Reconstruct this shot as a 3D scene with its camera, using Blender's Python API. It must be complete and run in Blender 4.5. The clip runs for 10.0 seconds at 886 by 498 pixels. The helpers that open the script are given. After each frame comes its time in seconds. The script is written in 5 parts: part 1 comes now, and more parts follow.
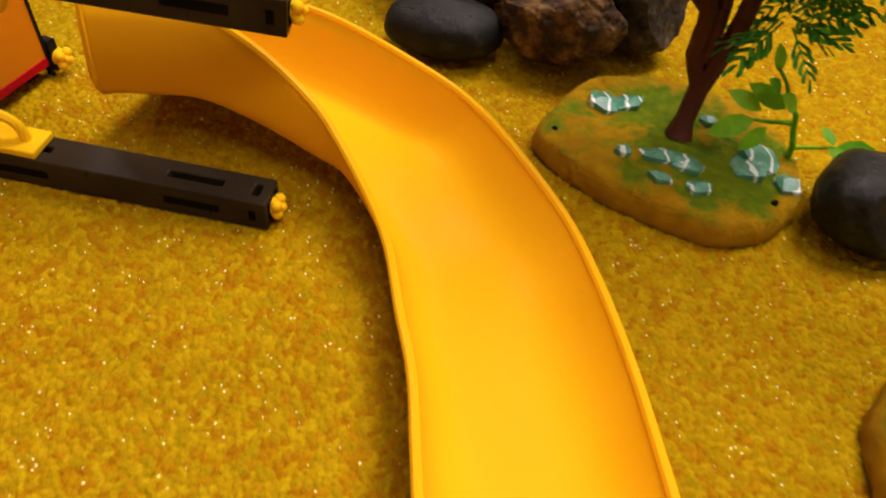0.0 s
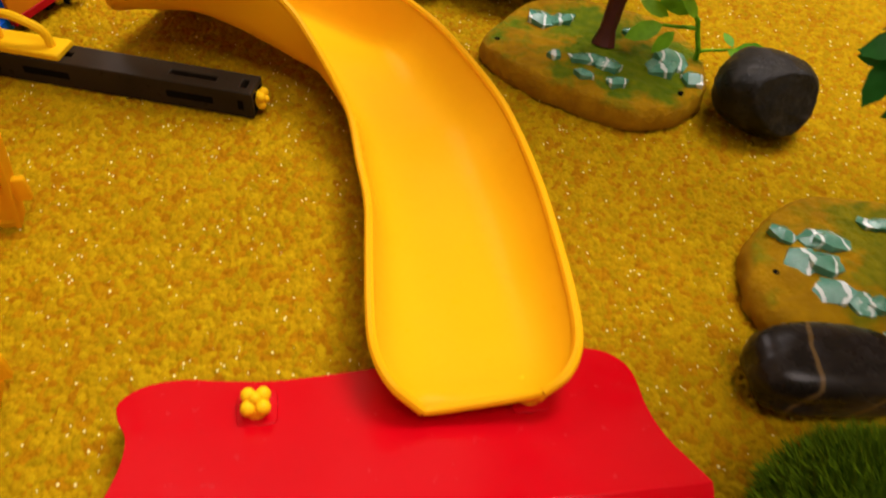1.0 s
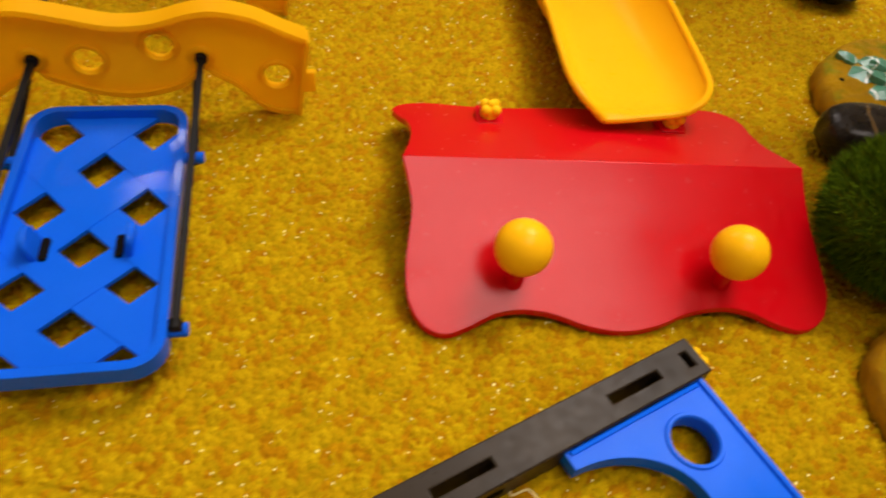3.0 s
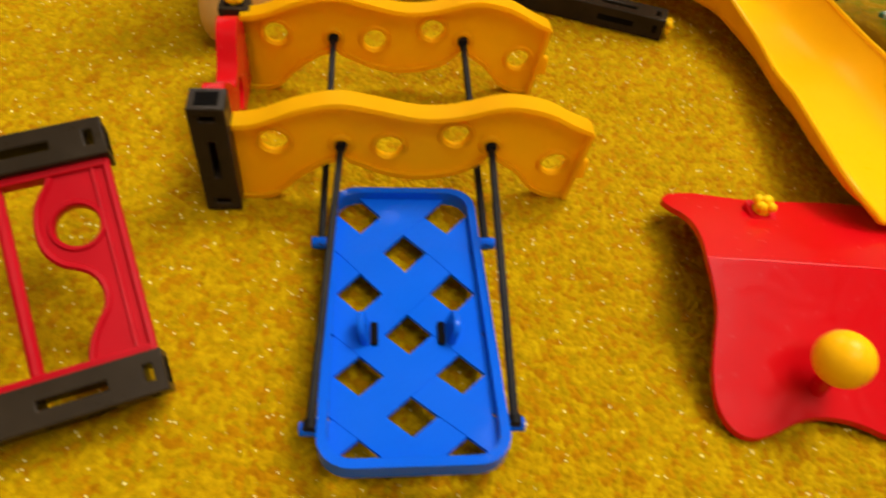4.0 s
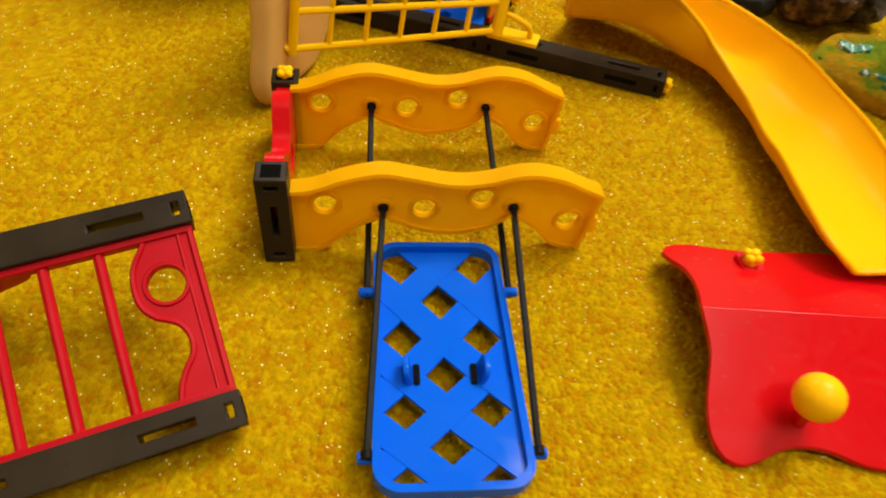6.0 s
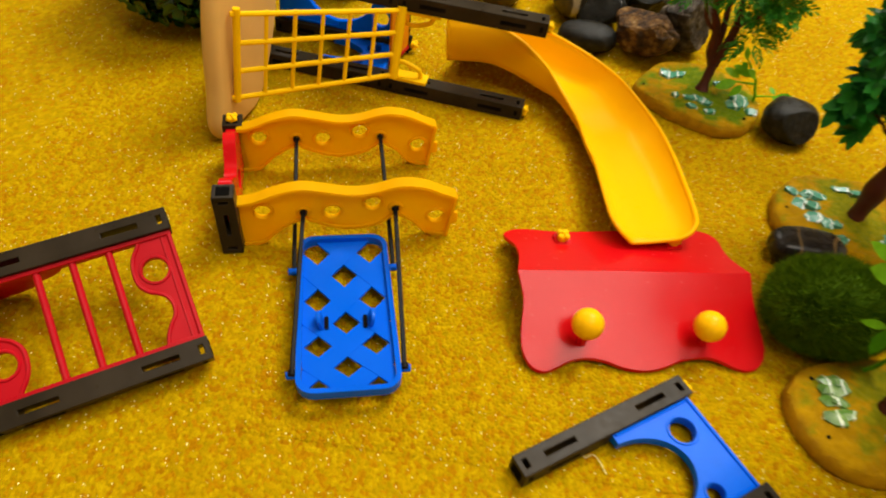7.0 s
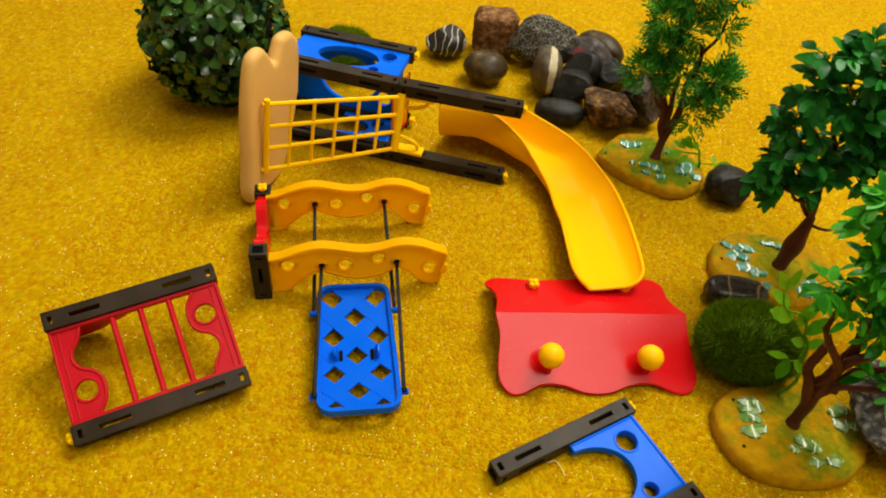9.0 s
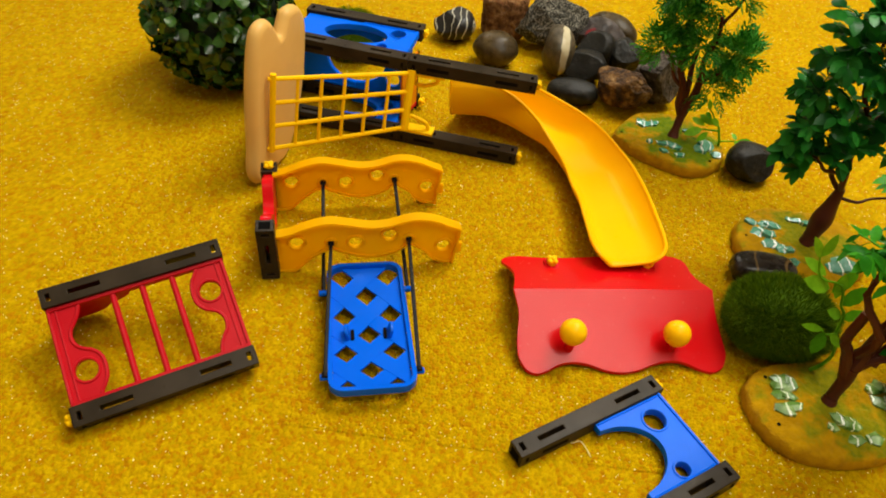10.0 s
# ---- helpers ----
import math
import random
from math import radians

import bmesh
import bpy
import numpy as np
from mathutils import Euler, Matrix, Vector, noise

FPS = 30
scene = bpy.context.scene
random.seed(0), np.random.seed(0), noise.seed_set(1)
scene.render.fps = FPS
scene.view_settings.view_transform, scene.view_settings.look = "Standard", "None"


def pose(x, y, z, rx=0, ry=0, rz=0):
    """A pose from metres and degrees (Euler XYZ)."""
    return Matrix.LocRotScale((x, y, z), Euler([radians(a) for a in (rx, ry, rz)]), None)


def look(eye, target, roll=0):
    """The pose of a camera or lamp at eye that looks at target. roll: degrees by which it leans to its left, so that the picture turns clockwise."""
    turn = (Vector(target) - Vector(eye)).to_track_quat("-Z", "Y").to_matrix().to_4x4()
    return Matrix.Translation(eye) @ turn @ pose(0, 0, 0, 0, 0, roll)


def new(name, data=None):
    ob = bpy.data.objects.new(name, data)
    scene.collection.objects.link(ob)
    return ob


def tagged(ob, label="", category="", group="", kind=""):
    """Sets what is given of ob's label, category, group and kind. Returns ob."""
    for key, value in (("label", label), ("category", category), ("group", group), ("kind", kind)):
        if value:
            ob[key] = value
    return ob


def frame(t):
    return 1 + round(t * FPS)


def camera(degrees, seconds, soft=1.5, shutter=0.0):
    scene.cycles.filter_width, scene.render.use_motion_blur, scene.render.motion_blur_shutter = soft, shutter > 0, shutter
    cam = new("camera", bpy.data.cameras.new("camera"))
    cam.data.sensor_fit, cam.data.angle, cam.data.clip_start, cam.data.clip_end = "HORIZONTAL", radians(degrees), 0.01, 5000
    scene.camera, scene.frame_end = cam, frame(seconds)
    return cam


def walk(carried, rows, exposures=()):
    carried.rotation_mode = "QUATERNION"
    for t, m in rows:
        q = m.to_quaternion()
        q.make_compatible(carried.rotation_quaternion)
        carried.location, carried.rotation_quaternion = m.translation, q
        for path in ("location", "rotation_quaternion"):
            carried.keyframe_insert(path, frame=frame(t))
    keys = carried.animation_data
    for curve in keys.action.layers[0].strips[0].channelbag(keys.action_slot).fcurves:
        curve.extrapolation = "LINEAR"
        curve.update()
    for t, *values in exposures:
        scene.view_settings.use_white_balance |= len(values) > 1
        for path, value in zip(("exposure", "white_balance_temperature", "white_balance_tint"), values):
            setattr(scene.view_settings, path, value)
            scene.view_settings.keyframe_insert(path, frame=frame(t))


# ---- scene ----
from mathutils.geometry import tessellate_polygon as tess

cam = camera(64.0, 10.0, soft=1.9, shutter=0.4)
PATH = [
    (0, (0.04437, 0.06595, 0.18971), (0.07805, 0.65792, -0.48737), 7.86),
    (0.5, (0.05669, 0.03231, 0.19417), (0.09299, 0.62887, -0.47873), 7.19),
    (1, (0.06261, -0.00358, 0.19694), (0.10085, 0.58648, -0.48156), 7.03),
    (1.5, (0.06997, -0.03803, 0.19799), (0.10350, 0.54738, -0.48477), 7.12),
    (2, (0.06199, -0.07084, 0.19732), (0.10018, 0.51512, -0.48473), 8.11),
    (2.2, (0.05619, -0.08171, 0.19981), (0.09848, 0.49846, -0.48693), 9.22),
    (3.3, (-0.02035, -0.14214, 0.20479), (-0.01309, 0.42740, -0.49204), 8.94),
    (3.5, (-0.03698, -0.14098, 0.20824), (-0.04833, 0.43216, -0.48558), 8.12),
    (4, (-0.08887, -0.13226, 0.21615), (-0.12811, 0.45225, -0.46709), 7.66),
    (4.5, (-0.12171, -0.12557, 0.21768), (-0.18324, 0.47458, -0.45018), 6.81),
    (5, (-0.13042, -0.11995, 0.21454), (-0.17508, 0.47202, -0.46191), 8.54),
    (5.2, (-0.13270, -0.11667, 0.21355), (-0.16829, 0.47655, -0.46234), 9.21),
    (6.3, (-0.08687, -0.17127, 0.28404), (-0.12959, 0.42339, -0.39017), 6.58),
    (6.5, (-0.07838, -0.18829, 0.30276), (-0.10701, 0.40672, -0.37189), 7.12),
    (7, (-0.04815, -0.23992, 0.36341), (-0.06131, 0.35586, -0.31103), 6.93),
    (7.5, (-0.03305, -0.28860, 0.41091), (-0.03334, 0.31336, -0.25816), 7.37),
    (8, (-0.03652, -0.31293, 0.44006), (-0.03929, 0.29017, -0.22797), 8.07),
    (8.5, (-0.03788, -0.31465, 0.45845), (-0.05233, 0.30760, -0.19162), 6.86),
    (9, (-0.04258, -0.30506, 0.44630), (-0.06033, 0.32692, -0.19423), 6.51),
    (9.5, (-0.04889, -0.30453, 0.42554), (-0.07047, 0.33161, -0.21075), 5.70),
    (10, (-0.04741, -0.30826, 0.41046), (-0.07212, 0.33260, -0.22096), 5.48),
]
walk(cam, [(t, look(eye, target, roll)) for t, eye, target, roll in PATH],
     exposures=[(0, -0.05, 6500, 26), (2, -0.07, 6500, 26), (3.5, 0.09, 6500, 17), (5, 0.24, 6500, 14), (7.5, 0.22, 6500, 8), (10, 0.22, 6500, 8)])

# ---- light ----
world = bpy.data.worlds.new("room_air")
scene.world = world
world.use_nodes = True
world.node_tree.nodes["Background"].inputs["Color"].default_value = (1.0, 0.96, 0.9, 1)
world.node_tree.nodes["Background"].inputs["Strength"].default_value = 0.05


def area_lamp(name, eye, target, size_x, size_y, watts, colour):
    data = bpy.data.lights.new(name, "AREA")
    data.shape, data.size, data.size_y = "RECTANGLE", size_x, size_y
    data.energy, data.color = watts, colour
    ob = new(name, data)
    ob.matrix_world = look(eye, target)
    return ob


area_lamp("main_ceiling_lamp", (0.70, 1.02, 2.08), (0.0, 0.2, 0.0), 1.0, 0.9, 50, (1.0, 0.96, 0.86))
# unseen lamp added low by the north wall for the woven platform's highlight
area_lamp("far_highlight_lamp", (-0.88, 2.32, 1.93), (-0.2, 0.1, 0.0), 0.95, 0.30, 16, (1.0, 0.95, 0.86))
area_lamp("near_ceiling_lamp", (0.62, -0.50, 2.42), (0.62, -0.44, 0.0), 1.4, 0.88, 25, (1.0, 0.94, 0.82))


# ---- materials ----
def mat_new(name):
    m = bpy.data.materials.new(name)
    m.use_nodes = True
    nt = m.node_tree
    return m, nt, nt.nodes["Principled BSDF"]


def node(nt, kind, **values):
    n = nt.nodes.new(kind)
    for key, value in values.items():
        n.inputs[key].default_value = value
    return n


def ramp(nt, src, stops):
    n = nt.nodes.new("ShaderNodeValToRGB")
    e = n.color_ramp.elements
    while len(e) < len(stops):
        e.new(0.5)
    for k, (p, c) in zip(e, stops):
        k.position, k.color = p, (*c, 1)
    nt.links.new(src, n.inputs["Fac"])
    return n.outputs["Color"]


def coords(nt):
    return nt.nodes.new("ShaderNodeTexCoord").outputs["Object"]


def noise_fac(nt, vec, scale, detail=4, rough=0.55):
    n = node(nt, "ShaderNodeTexNoise", Scale=scale, Detail=detail, Roughness=rough)
    nt.links.new(vec, n.inputs["Vector"])
    return n.outputs["Fac"]


def bump(nt, bsdf, height, strength, distance):
    n = node(nt, "ShaderNodeBump", Strength=strength, Distance=distance)
    nt.links.new(height, n.inputs["Height"])
    nt.links.new(n.outputs["Normal"], bsdf.inputs["Normal"])


def plastic(name, colour, rough=0.34, vary=0.08, grain=1800, relief=0.06, gloss=0.5, milky=0.0):
    """Moulded plastic: faint uneven colour, hazy gloss, fine moulding grain."""
    m, nt, b = mat_new(name)
    v = coords(nt)
    big = noise_fac(nt, v, 28, 3)
    lo = [c * (1 - vary) for c in colour]
    hi = [min(1, c * (1 + vary) + 0.004) for c in colour]
    nt.links.new(ramp(nt, big, [(0.3, lo), (0.7, hi)]), b.inputs["Base Color"])
    fine = noise_fac(nt, v, 260, 5)
    nt.links.new(ramp(nt, fine, [(0.3, (rough - 0.06,) * 3), (0.75, (rough + 0.1,) * 3)]), b.inputs["Roughness"])
    b.inputs["IOR"].default_value = 1.46
    b.inputs["Specular IOR Level"].default_value = gloss
    bump(nt, b, noise_fac(nt, v, grain, 2), relief, 0.0004)
    if milky:
        # thin milky plastic lets some light through
        soft = node(nt, "ShaderNodeBsdfTranslucent", Color=(*[c ** 0.6 for c in colour], 1))
        both = node(nt, "ShaderNodeMixShader", Fac=milky)
        nt.links.new(b.outputs["BSDF"], both.inputs[1])
        nt.links.new(soft.outputs["BSDF"], both.inputs[2])
        nt.links.new(both.outputs["Shader"], nt.nodes["Material Output"].inputs["Surface"])
    return m


M_YELLOW = plastic("yellow_plastic", (1.0, 0.57, 0.0), 0.45, gloss=0.08)
M_SLIDE = plastic("slide_plastic", (1.0, 0.495, 0.0), 0.32, vary=0.015, gloss=0.05, milky=0.08)
M_BOARD = plastic("board_plastic", (1.0, 0.57, 0.0), 0.45, gloss=0.05, milky=0.5)
M_RED = plastic("red_plastic", (0.60, 0.0005, 0.004), 0.20, vary=0.015, relief=0.006, gloss=0.28)
M_ROSE = plastic("rail_red_plastic", (0.46, 0.001, 0.008), 0.38, gloss=0.14)
M_BLUE = plastic("blue_plastic", (0.0, 0.125, 0.83), 0.2, gloss=0.05)
M_WEAVE = plastic("woven_blue_plastic", (0.0, 0.105, 0.72), 0.10, vary=0.03, relief=0.008, gloss=0.13)
M_DARK = plastic("dark_brown_plastic", (0.027, 0.0185, 0.010), 0.32, vary=0.3, gloss=0.10)
# black that stands for the shade inside slots, holes and open ends
M_SLOT_SHADE = plastic("slot_shade_black", (0.004, 0.0035, 0.003), 0.8, gloss=0.02)
M_BLACK = plastic("black_plastic", (0.006, 0.0055, 0.005), 0.45, gloss=0.1)
M_TAN = plastic("tan_plastic", (0.71, 0.42, 0.115), 0.38, vary=0.04, gloss=0.22)
M_ORANGE = plastic("orange_plastic", (0.72, 0.25, 0.0), 0.42, gloss=0.2)
M_TRUNK = plastic("brown_bark_plastic", (0.072, 0.012, 0.004), 0.45, gloss=0.3, vary=0.35, grain=500, relief=0.4)
M_BALL = plastic("ball_yellow_plastic", (1.0, 0.51, 0.0), 0.3, vary=0.02, gloss=0.14)


def carpet_material():
    m, nt, b = mat_new("yellow_loop_carpet")
    v = coords(nt)
    at = nt.nodes.new("ShaderNodeAttribute")
    at.attribute_name = "tuft"
    yarn = ramp(nt, at.outputs["Fac"], [(0.0, (0.43, 0.19, 0.0)), (0.25, (0.53, 0.265, 0.0)), (0.45, (0.445, 0.298, 0.0)), (0.7, (0.555, 0.333, 0.0)), (1.0, (0.61, 0.412, 0.001))])
    fib = noise_fac(nt, v, 1100, 4, 0.75)
    patch = noise_fac(nt, v, 9, 3)
    mixed = nt.nodes.new("ShaderNodeMix")
    mixed.data_type, mixed.blend_type = "RGBA", "MULTIPLY"
    mixed.inputs["Factor"].default_value = 1.0
    nt.links.new(yarn, mixed.inputs["A"])
    nt.links.new(ramp(nt, fib, [(0.34, (0.70, 0.65, 0.6)), (0.56, (1.0, 1.0, 1.0)), (0.70, (1.0, 1.0, 1.0))]), mixed.inputs["B"])
    again = nt.nodes.new("ShaderNodeMix")
    again.data_type, again.blend_type = "RGBA", "MULTIPLY"
    again.inputs["Factor"].default_value = 1.0
    nt.links.new(mixed.outputs["Result"], again.inputs["A"])
    nt.links.new(ramp(nt, patch, [(0.3, (0.93, 0.90, 0.85)), (0.7, (1.0, 1.0, 1.0))]), again.inputs["B"])
    # fine glittering threads in the yarn, their glints painted as pale dots
    cell = node(nt, "ShaderNodeTexVoronoi", Scale=640.0)
    nt.links.new(v, cell.inputs["Vector"])
    lone = nt.nodes.new("ShaderNodeSeparateColor")
    nt.links.new(cell.outputs["Color"], lone.inputs["Color"])
    few = nt.nodes.new("ShaderNodeMath")
    few.operation = "GREATER_THAN"
    few.inputs[1].default_value = 0.95
    nt.links.new(lone.outputs["Red"], few.inputs[0])
    near = nt.nodes.new("ShaderNodeMath")
    near.operation = "LESS_THAN"
    near.inputs[1].default_value = 0.30
    nt.links.new(cell.outputs["Distance"], near.inputs[0])
    both = nt.nodes.new("ShaderNodeMath")
    both.operation = "MULTIPLY"
    nt.links.new(few.outputs[0], both.inputs[0])
    nt.links.new(near.outputs[0], both.inputs[1])
    spark = nt.nodes.new("ShaderNodeMix")
    spark.data_type = "RGBA"
    nt.links.new(both.outputs[0], spark.inputs["Factor"])
    nt.links.new(again.outputs["Result"], spark.inputs["A"])
    spark.inputs["B"].default_value = (1.0, 0.88, 0.30, 1)
    nt.links.new(spark.outputs["Result"], b.inputs["Base Color"])
    rough = nt.nodes.new("ShaderNodeMapRange")
    rough.inputs["To Min"].default_value, rough.inputs["To Max"].default_value = 0.8, 0.22
    nt.links.new(both.outputs[0], rough.inputs["Value"])
    nt.links.new(rough.outputs["Result"], b.inputs["Roughness"])
    b.inputs["Specular IOR Level"].default_value = 0.04
    bump(nt, b, fib, 0.6, 0.0006)
    return m


M_CARPET = carpet_material()


def wall_material():
    m, nt, b = mat_new("plain_wall_paint")
    v = coords(nt)
    nt.links.new(ramp(nt, noise_fac(nt, v, 3), [(0.3, (0.53, 0.49, 0.42)), (0.7, (0.60, 0.56, 0.49))]), b.inputs["Base Color"])
    b.inputs["Roughness"].default_value = 0.85
    bump(nt, b, noise_fac(nt, v, 160), 0.1, 0.001)
    return m


M_WALL = wall_material()


def leaf_material(name, dark, light, rough=0.35, gloss=0.12, thin=0.0):
    m, nt, b = mat_new(name)
    geo = nt.nodes.new("ShaderNodeNewGeometry")
    v = coords(nt)
    c1 = ramp(nt, geo.outputs["Random Per Island"], [(0.0, dark), (0.55, [(a + b2) / 2 for a, b2 in zip(dark, light)]), (1.0, light)])
    mixed = nt.nodes.new("ShaderNodeMix")
    mixed.data_type, mixed.blend_type = "RGBA", "MULTIPLY"
    mixed.inputs["Factor"].default_value = 1.0
    nt.links.new(c1, mixed.inputs["A"])
    nt.links.new(ramp(nt, noise_fac(nt, v, 220), [(0.3, (0.7, 0.75, 0.7)), (0.7, (1, 1, 1))]), mixed.inputs["B"])
    nt.links.new(mixed.outputs["Result"], b.inputs["Base Color"])
    b.inputs["Roughness"].default_value = rough
    b.inputs["Specular IOR Level"].default_value = gloss
    bump(nt, b, noise_fac(nt, v, 700, 3), 0.25, 0.0005)
    if thin:
        soft = nt.nodes.new("ShaderNodeBsdfTranslucent")
        nt.links.new(mixed.outputs["Result"], soft.inputs["Color"])
        both = node(nt, "ShaderNodeMixShader", Fac=thin)
        nt.links.new(b.outputs["BSDF"], both.inputs[1])
        nt.links.new(soft.outputs["BSDF"], both.inputs[2])
        nt.links.new(both.outputs["Shader"], nt.nodes["Material Output"].inputs["Surface"])
    return m


M_LEAF = leaf_material("green_leaf_plastic", (0.003, 0.065, 0.010), (0.040, 0.31, 0.035), 0.30, 0.16, 0.22)
M_SPRIG = leaf_material("light_green_leaf_plastic", (0.10, 0.40, 0.006), (0.34, 0.70, 0.02), 0.42, 0.12, 0.3)
M_TWIG = leaf_material("bright_leaf_plastic", (0.012, 0.19, 0.012), (0.095, 0.56, 0.020), 0.32, 0.16, 0.3)
M_FERN = leaf_material("fern_green_plastic", (0.015, 0.16, 0.012), (0.11, 0.45, 0.042), 0.45, 0.12, 0.2)
M_BOX = leaf_material("dark_box_leaf_plastic", (0.008, 0.036, 0.005), (0.055, 0.15, 0.020), 0.2, 0.5)
M_MOSS = leaf_material("moss_fibre", (0.065, 0.13, 0.0), (0.18, 0.30, 0.003), 0.8)
M_CORE_SHADE = plastic("dark_core_shade", (0.006, 0.014, 0.004), 0.8)


def stone_material(name, stops, scale=60, rough=0.45, relief=0.5, vein_or_glint=None, vein_or_glint_scale=20, gloss=0.5, fine=0.93):
    m, nt, b = mat_new(name)
    v = coords(nt)
    n1 = noise_fac(nt, v, scale, 8, 0.65)
    col = ramp(nt, n1, stops)
    if vein_or_glint:
        w = node(nt, "ShaderNodeTexWave", Scale=vein_or_glint_scale, Distortion=9.0, Detail=4.0)
        nt.links.new(v, w.inputs["Vector"])
        mixed = nt.nodes.new("ShaderNodeMix")
        mixed.data_type = "RGBA"
        nt.links.new(ramp(nt, w.outputs["Fac"], [(fine, (0, 0, 0)), (fine + 0.03, (1, 1, 1))]), mixed.inputs["Factor"])
        nt.links.new(col, mixed.inputs["A"])
        mixed.inputs["B"].default_value = (*vein_or_glint, 1)
        col = mixed.outputs["Result"]
    nt.links.new(col, b.inputs["Base Color"])
    nt.links.new(ramp(nt, noise_fac(nt, v, scale * 2.2, 4), [(0.3, (max(0.05, rough - 0.12),) * 3), (0.7, (min(1, rough + 0.15),) * 3)]), b.inputs["Roughness"])
    b.inputs["Specular IOR Level"].default_value = gloss
    bump(nt, b, noise_fac(nt, v, scale * 3, 8, 0.7), relief, 0.0015)
    return m


S_BLACK = stone_material("dull_black_stone", [(0.3, (0.005, 0.0045, 0.0035)), (0.55, (0.013, 0.012, 0.009)), (0.75, (0.05, 0.045, 0.038))], 110, 0.36, 0.5, gloss=0.2)
S_VEIN = stone_material("black_stone_white_veins", [(0.3, (0.009, 0.008, 0.007)), (0.7, (0.028, 0.025, 0.021))], 60, 0.4, 0.25, (0.42, 0.40, 0.32), 34, gloss=0.25, fine=0.93)
S_BAND = stone_material("banded_brown_stone", [(0.3, (0.008, 0.006, 0.005)), (0.52, (0.025, 0.019, 0.016)), (0.64, (0.05, 0.045, 0.05)), (0.8, (0.13, 0.07, 0.03))], 40, 0.26, 0.15, (0.20, 0.12, 0.045), 12, gloss=0.28, fine=0.972)
S_PINK = stone_material("rough_pink_stone", [(0.3, (0.05, 0.021, 0.009)), (0.48, (0.155, 0.068, 0.024)), (0.6, (0.28, 0.145, 0.055)), (0.78, (0.50, 0.33, 0.16))], 110, 0.85, 1.0, gloss=0.15)
S_GRANITE = stone_material("speckled_granite", [(0.36, (0.009, 0.008, 0.007)), (0.46, (0.045, 0.041, 0.032)), (0.54, (0.14, 0.13, 0.10)), (0.60, (0.40, 0.37, 0.30)), (0.66, (0.07, 0.064, 0.052))], 480, 0.7, 1.0, gloss=0.2)
S_BROWN = stone_material("smooth_brown_pebble", [(0.3, (0.018, 0.011, 0.004)), (0.5, (0.048, 0.031, 0.011)), (0.72, (0.11, 0.075, 0.030))], 60, 0.33, 0.3, gloss=0.2)
S_RUST = stone_material("rough_rusty_stone", [(0.34, (0.012, 0.008, 0.005)), (0.48, (0.07, 0.032, 0.010)), (0.58, (0.20, 0.095, 0.02)), (0.72, (0.38, 0.25, 0.11))], 110, 0.7, 1.0, gloss=0.3)
S_GREY = stone_material("rough_grey_stone", [(0.34, (0.018, 0.014, 0.011)), (0.5, (0.07, 0.055, 0.042)), (0.62, (0.16, 0.13, 0.10)), (0.78, (0.30, 0.26, 0.20))], 110, 0.7, 1.0, gloss=0.3)
S_PALE = stone_material("pale_speckled_grey_stone", [(0.40, (0.012, 0.011, 0.009)), (0.5, (0.05, 0.045, 0.038)), (0.58, (0.20, 0.19, 0.17)), (0.72, (0.42, 0.40, 0.36))], 130, 0.7, 1.0)


def marked_stone(name, base, mark, centre, reach, squash):
    """A stone with one patch of another colour, of a given reach round a place in the stone."""
    m = stone_material(name, base, 60, 0.5, 0.5)
    nt = m.node_tree
    b = nt.nodes["Principled BSDF"]
    v = coords(nt)
    body = b.inputs["Base Color"].links[0].from_socket
    mp = nt.nodes.new("ShaderNodeMapping")
    mp.inputs["Location"].default_value = [-c * s for c, s in zip(centre, squash)]
    mp.inputs["Scale"].default_value = squash
    nt.links.new(v, mp.inputs["Vector"])
    ln = nt.nodes.new("ShaderNodeVectorMath")
    ln.operation = "LENGTH"
    nt.links.new(mp.outputs["Vector"], ln.inputs[0])
    wob = nt.nodes.new("ShaderNodeMath")
    wob.operation = "MULTIPLY_ADD"
    nt.links.new(noise_fac(nt, v, 120, 4), wob.inputs[0])
    wob.inputs[1].default_value = reach * 0.9
    nt.links.new(ln.outputs["Value"], wob.inputs[2])
    edge = nt.nodes.new("ShaderNodeMapRange")
    edge.inputs["From Min"].default_value, edge.inputs["From Max"].default_value = reach * 1.5, reach * 1.35
    nt.links.new(wob.outputs[0], edge.inputs["Value"])
    mixed = nt.nodes.new("ShaderNodeMix")
    mixed.data_type = "RGBA"
    nt.links.new(edge.outputs["Result"], mixed.inputs["Factor"])
    nt.links.new(body, mixed.inputs["A"])
    mixed.inputs["B"].default_value = (*mark, 1)
    nt.links.new(mixed.outputs["Result"], b.inputs["Base Color"])
    return m


S_CREAM = marked_stone("brown_stone_cream_band", [(0.3, (0.024, 0.018, 0.007)), (0.5, (0.06, 0.042, 0.016)), (0.68, (0.15, 0.105, 0.05))], (0.52, 0.45, 0.28), (0.005, -0.012, 0.034), 0.0046, (1.0, 0.16, 0.12))
S_RED = marked_stone("dark_stone_red_spot", [(0.3, (0.016, 0.014, 0.014)), (0.55, (0.055, 0.042, 0.038)), (0.75, (0.14, 0.10, 0.085))], (0.20, 0.010, 0.014), (-0.014, -0.008, 0.036), 0.0065, (1.0, 0.8, 0.8))


